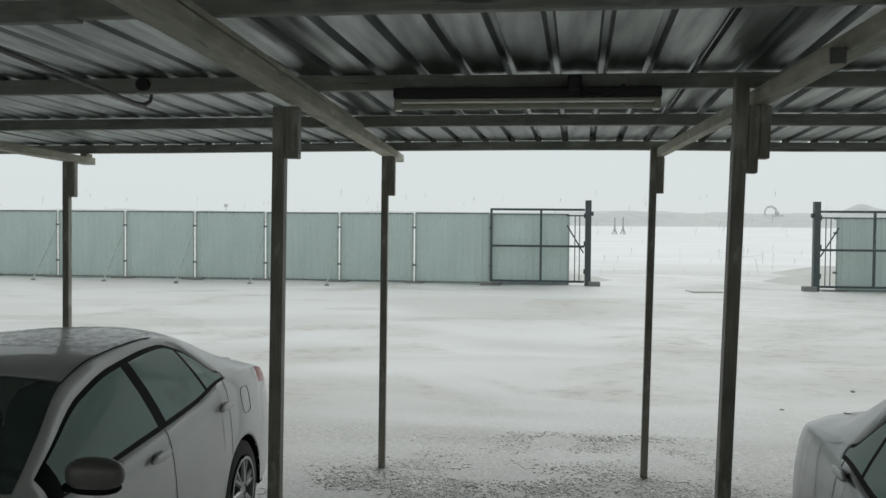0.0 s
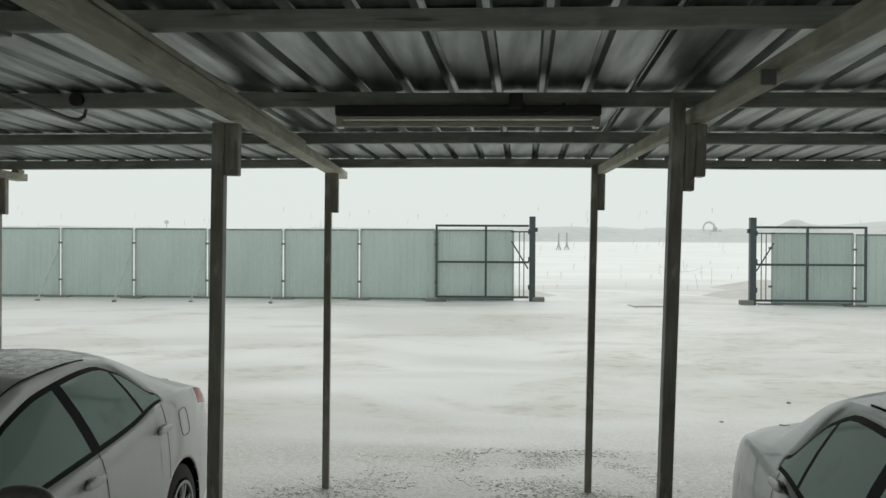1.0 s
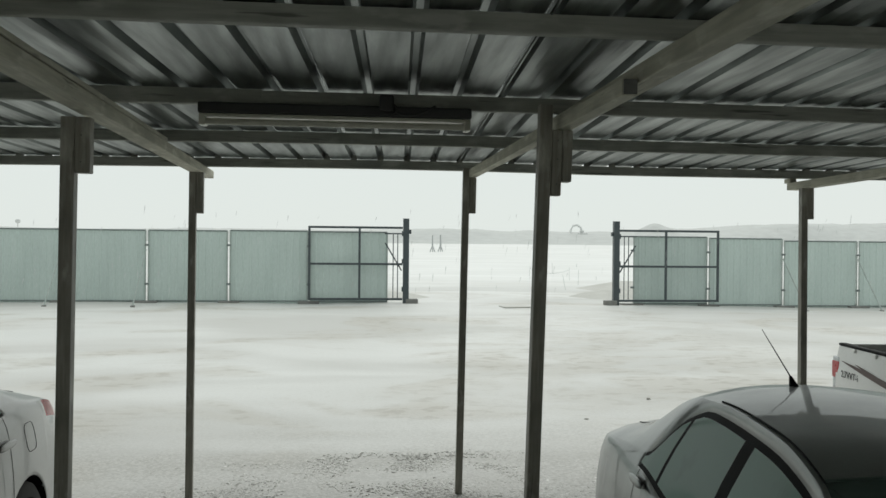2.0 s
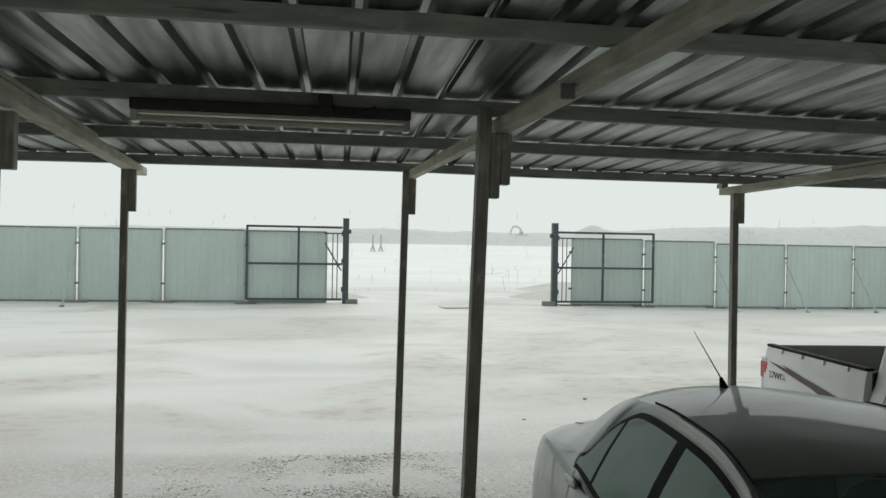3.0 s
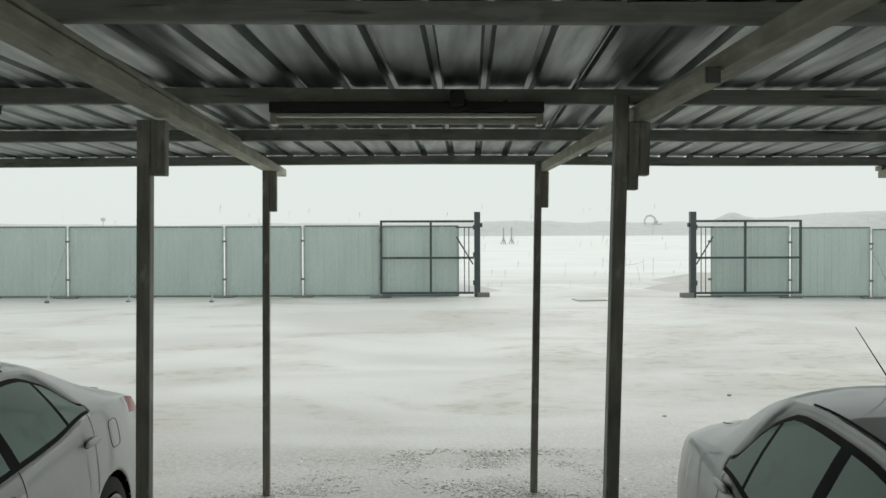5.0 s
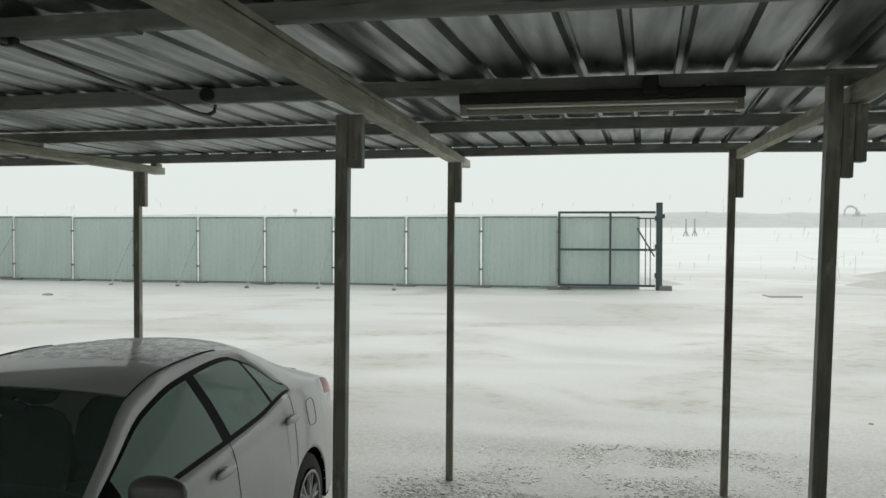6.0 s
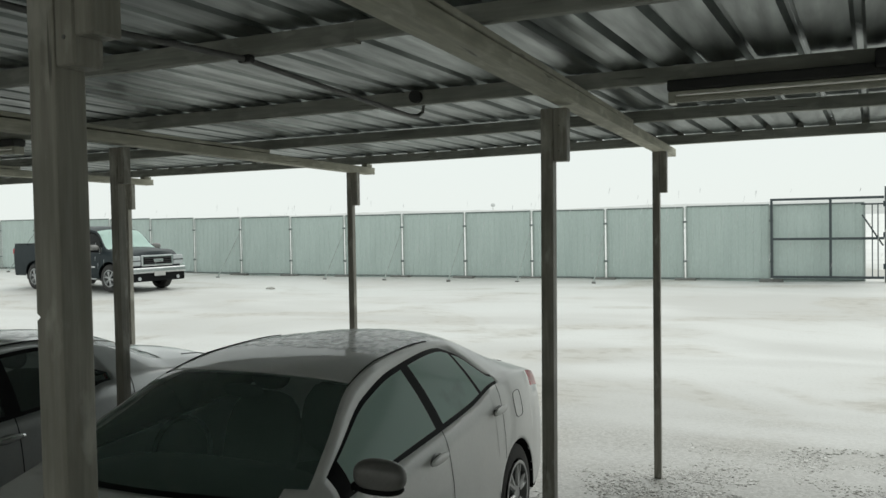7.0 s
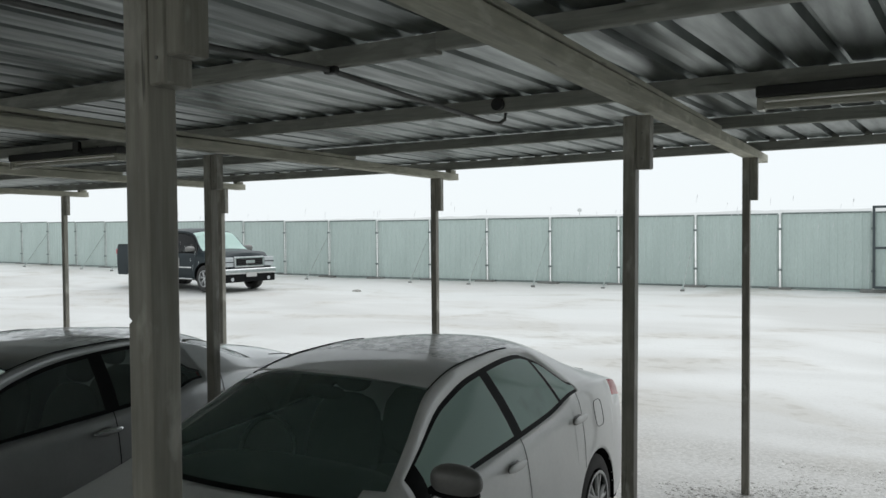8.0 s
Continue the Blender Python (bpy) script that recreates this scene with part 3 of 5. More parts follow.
def build_light_stops():
    """Blocks added to stop daylight showing through the ribs over the front purlin."""
    bm = bmesh.new()
    for k in range(math.floor((X0 - 0.126) / 0.223) + 1, math.ceil((X1 - 0.126) / 0.223)):
        x = 0.126 + k * 0.223 + SKEW * (7.2 - 4.38)
        zt = purlin_bottom(7.2, x) + 0.0745
        block(x - 0.026, x + 0.026, 7.185, 7.215, zt, zt + 0.0415, 0.0, into=bm)
    tagged(part("rib_filler", bm, M_PURLIN), "grey blocks added under the roof ribs to stop daylight", "filler", kind="stuff")


build_light_stops()

# plain unseen wall, added; its distance and paleness set the light from behind
w_ = part("unseen_wall_south", block(X0 - 0.5, X1 + 0.5, -3.7, -3.5, -0.1, 3.0, 0.01), M_WALL)
tagged(w_, "plain pale wall added behind the carport to shape the light", "wall", kind="structure")


def fluorescent(x0, x1, y, cable):
    zt = purlin_bottom(4.38)
    th = empty("fluorescent_lamp", pose((x0 + x1) / 2, y, zt), "unlit fluorescent tube lamp with dark housing under a purlin", "ceiling lamp", "carport lamps")
    h = (x1 - x0) / 2
    bm = block(-h, h, -0.05, 0.05, -0.055, -0.002, 0.01, 2)
    part("housing", bm, M_HOUSING, th)
    part("reflector", block(-h + 0.03, h - 0.03, -0.042, 0.042, -0.072, -0.056, 0.004), M_TUBE, th)
    part("tube", rod((-h + 0.035, -0.012, -0.092), (h - 0.035, -0.012, -0.092), 0.016, 14), M_TUBE, th, "white glass tube", smooth=True)
    for sx in (-1, 1):
        part("end_cap", block(sx * (h - 0.02) - 0.016, sx * (h - 0.02) + 0.016, -0.04, 0.04, -0.112, -0.056, 0.006, 2), M_TUBE, th, "white lampholder")
    if cable:
        box_ = part("junction_box", block(0.205, 0.275, -0.085, -0.05, -0.03, 0.05, 0.012, 2), M_HOUSING, th)
        pts = [(0.26 + 0.22 * u, -0.065, -0.012 - 0.042 * math.sin(math.pi * u ** 0.8) + 0.012 * u) for u in np.linspace(0, 1, 16)]
        part("cable", tube(pts, 0.0055), M_HOUSING, box_, smooth=True)
        pts = [(0.24 + 0.05 * math.sin(3 * u), -0.07, 0.02 - 0.075 * u) for u in np.linspace(0, 1, 10)]
        part("cable", tube(pts, 0.0055), M_HOUSING, box_, smooth=True)


fluorescent(-0.69, 0.635, 4.33, True)
fluorescent(-6.45, -5.12, 4.33, True)

th = empty("conduit", pose(-2.09, 4.4, 2.7), "thin grey cable conduit bent up in a hook under the roof", "conduit")
pts = [(-0.41, -5.9, 0.08), (-0.31, -3.9, 0.065), (-0.21, -2.8, 0.048), (-0.11, -1.96, 0.035), (0.0, -1.47, 0.026), (0.0, -0.9, 0.0), (0.0, -0.2, -0.028), (0.005, -0.04, -0.036), (0.02, 0.03, -0.032), (0.04, 0.055, -0.01), (0.05, 0.05, 0.03), (0.055, 0.02, 0.055)]
part("pipe", tube(pts, 0.0115, 10), M_PIPE, th, smooth=True)
part("socket_box", rod((0.055, -0.075, 0.06), (0.055, -0.045, 0.06), 0.035, 16), M_HOUSING, th, "round dark junction box")
part("saddle", block(-0.03, 0.03, -1.47, -1.43, 0.012, 0.042, 0.006), M_HOUSING, th)


# ---- vehicles ----
LOW = [0, 0.05, 0.16, 0.34, 0.52, 0.66, 0.78, 0.88, 0.95, 1]
UP = [0.06, 0.25, 0.5, 0.76, 0.85, 0.91, 1]
TOP = [0.03, 0.16, 0.34, 0.55, 0.78, 1]
J_BELT, J_RAIL, J_MID = len(LOW) - 1, len(LOW) + len(UP) - 1, len(LOW) + len(UP) + len(TOP) - 1
BODY_W = curve_of((0, 0.93), (0.08, 0.975), (0.32, 1.0), (0.55, 0.998), (0.8, 0.975), (0.93, 0.95), (1, 0.92))


def section(c, s):
    z0 = c["z0"]
    zs = z0
    for wc in c["wheels"]:
        d = c["arch"] ** 2 - (s - wc) ** 2
        if d > 0:
            zs = max(zs, c["hub"] + math.sqrt(d))
    w, zb, wr, zr, zt = c["w"](s), c["belt"](s), c["wr"](s), c["zr"](s), c["top"](s)
    zr, zt = max(zr, zb + 0.01), max(zt, zb + 0.015)
    out = []
    for f in LOW:
        z = zs + (zb - zs) * f
        out.append((w * BODY_W((z - z0) / (zb - z0)), z))
    xb = out[-1][0]
    wr = min(wr, xb - 0.01)
    kq = c["glass_top"](s) if "glass_top" in c else 1.0
    ups = [UP[0]] + [UP[0] + (q - UP[0]) * kq for q in UP[1:5]]
    for g in ups + [ups[-1] + 0.06, 1]:
        out.append((xb + (wr - xb) * g + c.get("bulge", 0.018) * math.sin(math.pi * g), zb + (zr - zb) * g))
    for h in TOP:
        out.append((wr * (1 - h), zr + (zt - zr) * (1 - (1 - h) ** 2.3)))
    return out


def loft(c, stations, classify, th, paint, close=(True, True)):
    """Builds a vehicle shell out of cross sections and shares its cells out among named parts."""
    rows = []
    for s in stations:
        sec = section(c, s)
        bow = c["bow"](s) if "bow" in c else 0.0
        ys = [s] * (J_RAIL + 1) + [s + bow * (1 - (1 - h) ** 2) for h in TOP]
        rows.append([(x, y, z) for (x, z), y in zip(sec, ys)] + [(-x, y, z) for (x, z), y in list(zip(sec, ys))[-2::-1]])
    n = len(rows[0])
    cells = {}
    for i in range(len(rows) - 1):
        sm = (stations[i] + stations[i + 1]) / 2
        for k in range(n - 1):
            j = k if k < J_MID else 2 * J_MID - 1 - k
            side = "right" if k < J_MID else "left"
            cells.setdefault(classify(sm, j, side), []).append((i, k))
    for key, faces in cells.items():
        name, mat, sided, label = key
        index, vs, fs = {}, [], []
        for i, k in faces:
            f = []
            for a, b in ((i, k), (i, k + 1), (i + 1, k + 1), (i + 1, k)):
                if (a, b) not in index:
                    index[a, b] = len(vs)
                    vs.append(rows[a][b])
                f.append(index[a, b])
            fs.append(tuple(f[::-1]))
        if name == "body":
            for end, row in ((0, rows[0]), (1, rows[-1])):
                if close[end]:
                    base = len(vs)
                    vs += row
                    f = tuple(range(base, base + n))
                    fs.append(f if end == 0 else f[::-1])
        ob = part(name, (vs, fs), mat, th, label, smooth=True)
        if name == "body":
            sol = ob.modifiers.new("thickness", "SOLIDIFY")
            sol.thickness, sol.offset = 0.012, -1
    return rows


def wheel(th, x, s, r, rim_r, width, spokes, side):
    """A tyre with a spoked rim facing outwards; side is +1 or -1."""
    prof = [(0.42, rim_r), (0.5, rim_r + 0.012), (0.5, r * 0.88), (0.4, r * 0.975), (0.2, r), (-0.2, r), (-0.4, r * 0.975), (-0.5, r * 0.88), (-0.5, rim_r)]
    n = 40
    vs = [(x + side * width * a, s + q * math.cos(2 * math.pi * k / n), r + q * math.sin(2 * math.pi * k / n)) for k in range(n) for a, q in prof]
    m = len(prof)
    fs = [(k * m + j, k * m + j + 1, ((k + 1) % n) * m + j + 1, ((k + 1) % n) * m + j) for k in range(n) for j in range(m - 1)]
    tyre = part("tyre", (vs, fs), M_TYRE, th, smooth=True)
    bm = bmesh.new()
    xo = x + side * width * 0.40
    ring = [(0.03, rim_r * 0.99), (0.03, rim_r * 0.9), (-0.05, rim_r * 0.86), (-0.12, rim_r * 0.84)]
    rows = [[bm.verts.new((xo + side * a, s + q * math.cos(2 * math.pi * k / n), r + q * math.sin(2 * math.pi * k / n))) for a, q in ring] for k in range(n)]
    for k in range(n):
        for j in range(len(ring) - 1):
            bm.faces.new((rows[k][j], rows[k][j + 1], rows[(k + 1) % n][j + 1], rows[(k + 1) % n][j]))
    for k in range(spokes):
        a = 2 * math.pi * (k + 0.25) / spokes
        for off in (-0.17, 0.17):
            b = a + off
            p0, p1 = Vector((xo + side * 0.012, s + 0.05 * math.cos(a), r + 0.05 * math.sin(a))), Vector((xo + side * 0.012, s + rim_r * 0.9 * math.cos(b), r + rim_r * 0.9 * math.sin(b)))
            rod(p0, p1, 0.020, 6, 0.014, into=bm)
    rod((xo - side * 0.02, s, r), (xo + side * 0.022, s, r), 0.055, 16, into=bm)
    part("rim", bm, M_RIM, tyre, "silver spoked alloy rim", smooth=True)
    disc = rod((xo - side * 0.13, s, r), (xo - side * 0.11, s, r), rim_r * 0.84, 24)
    part("brake_disc", disc, M_TRIM, tyre)


def wheel_well(th, x0, x1, s, zc, r):
    n = 20
    vs, fs = [], []
    for k in range(n + 1):
        a = math.pi * (-0.06 + 1.12 * k / n)
        vs += [(x, s + r * math.cos(a), zc + r * math.sin(a)) for x in (x0, x1)]
    fs = [(2 * k, 2 * k + 1, 2 * k + 3, 2 * k + 2) for k in range(n)]
    fs.append(tuple(2 * k for k in range(n + 1)))
    part("wheel_well", (vs, fs), M_TRIM, th)


def seam(c, th, s, j0, j1, side, width=0.007):
    """A dark panel gap running up the body side at s."""
    a, b = section(c, s - width / 2), section(c, s + width / 2)
    vs = [(side * (x + 0.0015), s - width / 2, z) for x, z in a[j0 : j1 + 1]] + [(side * (x + 0.0015), s + width / 2, z) for x, z in b[j0 : j1 + 1]]
    n = j1 - j0 + 1
    part("panel_gap", (vs, [(k, k + 1, n + k + 1, n + k) for k in range(n - 1)]), M_TRIM, th)


def door_handle(c, th, s, side, mat, z):
    x = side * (c["w"](s) * BODY_W((z - c["z0"]) / (c["belt"](s) - c["z0"])) + 0.012)
    # a grey lump, coloured as the shadow in the handle recess
    cup = blob(x - side * 0.012, s, z, 0.006, 0.075, 0.032, 2.2, 14)
    cup_ob = part("recess_shade", cup, M_CAP, th, smooth=True)
    part("door_handle", blob(x + side * 0.013, s, z + 0.008, 0.014, 0.108, 0.022, 2.4, 16), mat, cup_ob, smooth=True)


def mirror(c, th, s, side, z, mat, size=0.9):
    x = side * (c["w"](s) * 0.93)
    arm = part("mirror_base", block(min(x, x + side * 0.1), max(x, x + side * 0.1), s - 0.035, s + 0.05, z - 0.07, z - 0.035, 0.012, 2), M_TRIM, th, smooth=True)
    bm = blob(x + side * 0.14 * size, s, z, 0.135 * size, 0.066 * size, 0.076 * size, 2.5, 24)
    for v in bm.verts:
        if v.co.y > s:
            v.co.y = s + (v.co.y - s) * 0.6
    part("mirror_cap", bm, M_CAP, arm, "mirror cap greyed for shade", smooth=True)
    part("mirror_skirt", blob(x + side * 0.135 * size, s + 0.004, z - 0.062 * size, 0.12 * size, 0.058 * size, 0.028 * size, 2.7, 20), M_TRIM, arm, smooth=True)
    part("mirror_glass", blob(x + side * 0.135 * size, s + 0.036 * size, z, 0.105 * size, 0.006, 0.065 * size, 3, 16), M_CHROME, arm, smooth=True)


def seat(th, x, s, w, back_h=0.62):
    bm = blob(x, s + 0.02, 0.44, w / 2, 0.26, 0.1, 3, 16)
    tilt = Matrix.Translation((x, s + 0.27, 0.5)) @ Matrix.Rotation(radians(-17), 4, "X")
    b2 = blob(0, 0, back_h / 2, w / 2, 0.075, back_h / 2, 3, 16)
    if w < 0.7:
        blob(0, 0, back_h + 0.09, 0.13, 0.05, 0.085, 2.6, 14, into=b2)
    else:
        for o in (-0.42, 0.42):
            blob(o, 0, back_h + 0.05, 0.12, 0.05, 0.075, 2.6, 14, into=b2)
    b2.transform(tilt)
    tmp = bpy.data.meshes.new("seat_back")
    b2.to_mesh(tmp)
    b2.free()
    bm.from_mesh(tmp)
    bpy.data.meshes.remove(tmp)
    part("seat", bm, M_SEAT, th, "dark cloth seat", smooth=True)


def sedan(name, m, paint, label, size=(4.62, 1.775, 1.455), rails=1.0, chrome=False, tail=0.0, spokes=6, glass=None, antenna=False, drop=0.0, wet=False, notch=0.0, lamp=4.1, mirror_s=1.56, mirror_z=1.035, pillar=0.9, grips=(2.38, 3.34), screen=None, group="parked cars"):
    th = empty(name, m, label, "car", group)
    glass = glass or M_GLASS
    screen = screen or M_SCREEN
    side_glass = M_CLEAR if chrome else M_MIST
    kl, kw, kh = size[0] / 4.62, size[1] / 1.775, size[2] / 1.455

    def cv(pts, k):
        return curve_of(*[((a - notch if 3.1 < a < 4.15 else a) * kl, b * k) for a, b in pts])

    c = {
        "top": cv([(0, 0.50), (0.03, 0.66), (0.12, 0.74), (0.3, 0.81), (0.7, 0.885), (1.06, 0.94), (1.31, 0.99), (1.71, 1.222), (2.02, 1.365), (2.38, 1.41), (2.82, 1.425), (3.27, 1.412), (3.6, 1.37), (3.87, 1.287), (4.11, 1.175), (4.22, 1.13 + tail), (4.45, 1.09 + tail), (4.55, 1.03 + tail), (4.59, 0.85), (4.62, 0.55)], kh),
        "belt": cv([(0, 0.42), (0.04, 0.55), (0.3, 0.7), (0.8, 0.82), (1.2, 0.9), (1.6, 0.935), (2.0, 0.955), (2.57, 0.985), (3.0, 1.018), (3.4, 1.08), (3.7, 1.085), (4.0, 1.065), (4.35, 1.01), (4.55, 0.9), (4.62, 0.5)], kh),
        "w": cv([(0, 0.5), (0.05, 0.64), (0.2, 0.77), (0.5, 0.845), (0.95, 0.875), (2.3, 0.8875), (3.65, 0.885), (4.1, 0.87), (4.35, 0.84), (4.5, 0.775), (4.58, 0.69), (4.62, 0.58)], kw),
        "wr": cv([(0, 0.42), (0.1, 0.55), (0.4, 0.69), (0.9, 0.85), (1.14, 0.85), (1.58, 0.765), (2.02, 0.64), (2.46, 0.605), (3.1, 0.59), (3.5, 0.585), (3.9, 0.64), (4.15, 0.7), (4.4, 0.68), (4.62, 0.42)], kw * rails),
        "zr": cv([(0, 0.46), (0.04, 0.6), (0.3, 0.765), (0.8, 0.865), (1.1, 0.92), (1.36, 1.0), (1.69, 1.163), (2.02, 1.313), (2.38, 1.378), (2.82, 1.392), (3.27, 1.362), (3.57, 1.29), (3.87, 1.18), (4.05, 1.115), (4.3, 1.065 + tail), (4.5, 1.0 + tail), (4.62, 0.5)], kh),
        "glass_top": curve_of(*[((q - notch if 2 < q < 4 else q) * kl, v) for q, v in ((0, pillar), (1.9, pillar), (2.4, (pillar + 1) / 2), (3.05, 1), (3.25, 0.8), (3.42, 0.16), (3.46, 0.12), (4.62, 0.12))]),
        "bow": cv([(0, 0), (0.6, -0.02), (1.1, -0.12), (2.03, -0.11), (2.55, 0), (3.2, 0), (3.5, 0.05), (4.06, 0.07), (4.3, 0.02), (4.62, 0)], 1.0),
        "z0": 0.19, "wheels": (0.97 * kl, 3.66 * kl), "arch": 0.352, "hub": 0.318,
    }
    if drop:
        lower = cv([(0, 0), (1.0, 0), (2.2, drop * 0.8), (3.3, drop), (4.62, drop * 0.6)], 1.0)
        plain_belt, plain_zr, plain_top = c["belt"], c["zr"], c["top"]
        deck = cv([(0, 0), (3.45, 0), (4.0, drop * 0.6), (4.62, drop * 0.5)], 1.0)
        c["belt"] = lambda s: plain_belt(s) - lower(s)
        c["zr"] = lambda s: plain_zr(s) - deck(s)
        c["top"] = lambda s: plain_top(s) - deck(s)
    marks = [0, 0.008, 0.02, 0.04, 0.07, 0.12, 0.18, 0.25, 1.26, 1.3, 1.37, 1.47, 1.58, 1.66, 2.03, 2.50, 2.60, 3.17, 3.2, 3.32, 3.38, 3.46, 3.50, 4.02, 4.1, 4.06, 4.18, 4.5, 4.54, 4.57, 4.59, 4.605, 4.615, 4.62]
    st = [(a - notch if 3.1 < a < 4.09 else a) * kl for a in marks] + list(np.arange(0.3, 4.5, 0.08) * kl)
    for wc in c["wheels"]:
        st += [wc + 0.352 * math.cos(math.pi * k / 16) for k in range(17)] + [wc - 0.3525, wc + 0.3525]
    st = sorted(st)
    st = [s for i, s in enumerate(st) if i == 0 or s - st[i - 1] > 1e-4]

    def classify(s, j, side):
        s = s / kl
        if 3.1 - notch < s < 4.09:
            s = min(s + notch, 4.09)
        if J_BELT <= j < J_RAIL - 1 and 1.47 < s < 3.46:
            inner = J_BELT < j < J_RAIL - 2
            if not inner or s < 1.58 or 2.50 < s < 2.60 or 3.17 < s < 3.2:
                return ("window_trim", M_TRIM, side, "black window surround")
            w_ = "front_side_window" if s < 2.5 else "rear_side_window" if s < 3.17 else "quarter_window"
            if side == "right":
                return (w_, side_glass, side, "misted green tinted side window")
            return (w_ + "_far", M_THIN if wet else side_glass, side, "green tinted side window")
        if j > J_RAIL and 1.26 < s < 2.03 and not (j == J_RAIL + 1 and s < 1.37):
            if s < 1.3:
                return ("cowl", M_TRIM, "", "black plastic cowl")
            return ("windscreen", screen, "", "tinted windscreen")
        if j > J_RAIL and 3.50 < s < 4.06:
            return ("rear_window", glass, "", "tinted rear window")
        if lamp < s < 4.59 and 7 <= j < J_BELT + 1:
            return ("tail_light" if side == "right" else "tail_light_far", M_RED, side, "red tail light lens")
        if 0.07 < s < 0.5 and 6 <= j < J_BELT:
            return ("headlight" if side == "right" else "headlight_far", M_LENS, side, "clear headlight lens")
        return ("body", paint, "", "")

    loft(c, st, classify, th, paint)
    part("floor_pan", block(-0.8 * kw, 0.8 * kw, 0.3, size[0] - 0.25, 0.17, 0.27, 0.03, 2), M_TRIM, th)
    for wc in c["wheels"]:
        for side in (-1, 1):
            x = side * (c["w"](wc) - 0.115)
            wheel(th, x, wc, 0.318, 0.212, 0.2, spokes, side)
            wheel_well(th, side * (c["w"](wc) - 0.32), side * (c["w"](wc) - 0.012), wc, 0.318, 0.351)
    for side in (-1, 1):
        for s, j1 in ((1.3, J_BELT), (2.55, J_BELT), (3.42, J_BELT)):
            seam(c, th, s * kl, 1, j1, side)
        for s, z in ((grips[0], 0.875), (grips[1], 0.93)):
            door_handle(c, th, s * kl, side, M_CHROME if chrome else paint, z * kh)
        mirror(c, th, (mirror_s if side > 0 else mirror_s + 0.1) * kl, side, mirror_z * kh, paint)
        # fuel flap and roof ditch
        a = [(side * (c["wr"](s) * 0.965), s, c["zr"](s) + 0.006) for s in np.linspace(2.0 * kl, 3.05 * kl, 14)]
        part("roof_ditch", tube(a, 0.004, 6), M_TRIM, th)
    for side in (-1, 1):
        a = []
        for s in np.linspace(4.14 * kl, 4.5 * kl, 10):
            k = 0.86
            a.append((side * c["wr"](s) * k, s, c["zr"](s) + (c["top"](s) - c["zr"](s)) * (1 - k**2.3) + 0.001))
        part("boot_gap", tube(a, 0.004, 6), M_TRIM, th)
    s0, zf = 3.74 * kl, 0.9 * kh

    def flank(s_, z):
        return c["w"](s_) * BODY_W((z - c["z0"]) / (c["belt"](s_) - c["z0"])) + 0.001

    ring = []
    for k in np.linspace(0, 2 * math.pi, 33):
        sa, za = s0 + 0.075 * math.copysign(abs(math.cos(k)) ** 0.5, math.cos(k)), zf + 0.085 * math.copysign(abs(math.sin(k)) ** 0.5, math.sin(k))
        ring.append((flank(sa, za), sa + 0.3 * (zf - za) * 0.5, za))
    part("fuel_flap_gap", tube(ring, 0.0017, 5), M_TRIM, th)
    part("dashboard", blob(0, 1.5 * kl, 0.86 * kh, 0.7 * kw, 0.33, 0.13, 3, 20), M_DASH, th, smooth=True)
    ringp = [(-0.36 + 0.18 * math.cos(k), 1.87 * kl + 0.05 * math.sin(k), 0.93 * kh + 0.17 * math.sin(k)) for k in np.linspace(0, 2 * math.pi, 25)]
    part("steering_wheel", tube(ringp, 0.014, 8), M_DASH, th, smooth=True)
    for x in (-0.36, 0.36):
        seat(th, x, 2.2 * kl, 0.5)
    seat(th, 0, 3.05 * kl, 1.2, 0.58)
    part("rear_mirror", blob(0, 1.92 * kl, 1.27 * kh, 0.12, 0.02, 0.035, 2.6, 14), M_DASH, th, smooth=True)
    if wet:
        ss, vs = np.linspace(2.45 * kl, 3.5 * kl, 14), []
        for s in ss:
            half = [(x, z) for x, z in section(c, s)[J_RAIL + 1 :]]
            vs += [(x, s, z + 0.003) for x, z in half] + [(-x, s, z + 0.003) for x, z in half[-2::-1]]
        n = len(vs) // len(ss)
        part("water_film", (vs, [(i * n + k, i * n + k + 1, (i + 1) * n + k + 1, (i + 1) * n + k) for i in range(len(ss) - 1) for k in range(n - 1)]), M_FILM, th, "patches of splashed rain water", smooth=True)
    part("number_plate", block(-0.26, 0.26, size[0] - 0.012, size[0] + 0.004, 0.62, 0.73, 0.004), M_PLATE, th, "plain plate")
    if antenna:
        s = 3.38 * kl
        z = c["top"](s) - 0.004
        base = part("antenna_base", rod((-0.04, s, z), (-0.045, s + 0.03, z + 0.05), 0.024, 12, 0.007), M_TRIM, th)
        part("antenna", rod((-0.044, s + 0.025, z + 0.045), (-0.13, s + 0.17, z + 0.268), 0.0035, 8, 0.0018), M_TRIM, base, "thin black rod antenna")
    return th


def place(cx, front_y, yaw, length):
    """A car nose-in towards the back of the carport, turned about its middle."""
    return Matrix.Translation((cx, front_y + length / 2, 0)) @ Matrix.Rotation(radians(yaw), 4, "Z") @ Matrix.Translation((0, -length / 2, 0))


sedan("sedan", place(-2.675, 1.78, 1.0, 4.4), M_WHITE, "white four-door sedan with green tinted windows, wet from rain", (4.4, 1.775, 1.435), rails=0.9, wet=True)
sedan("sedan", place(2.172, 0.78, -4.5, 4.5), M_SILVER, "silver-grey four-door sedan with a roof antenna, parked under the carport", (4.5, 1.71, 1.412), rails=0.935, antenna=True, drop=0.1, lamp=4.45, pillar=1.0)
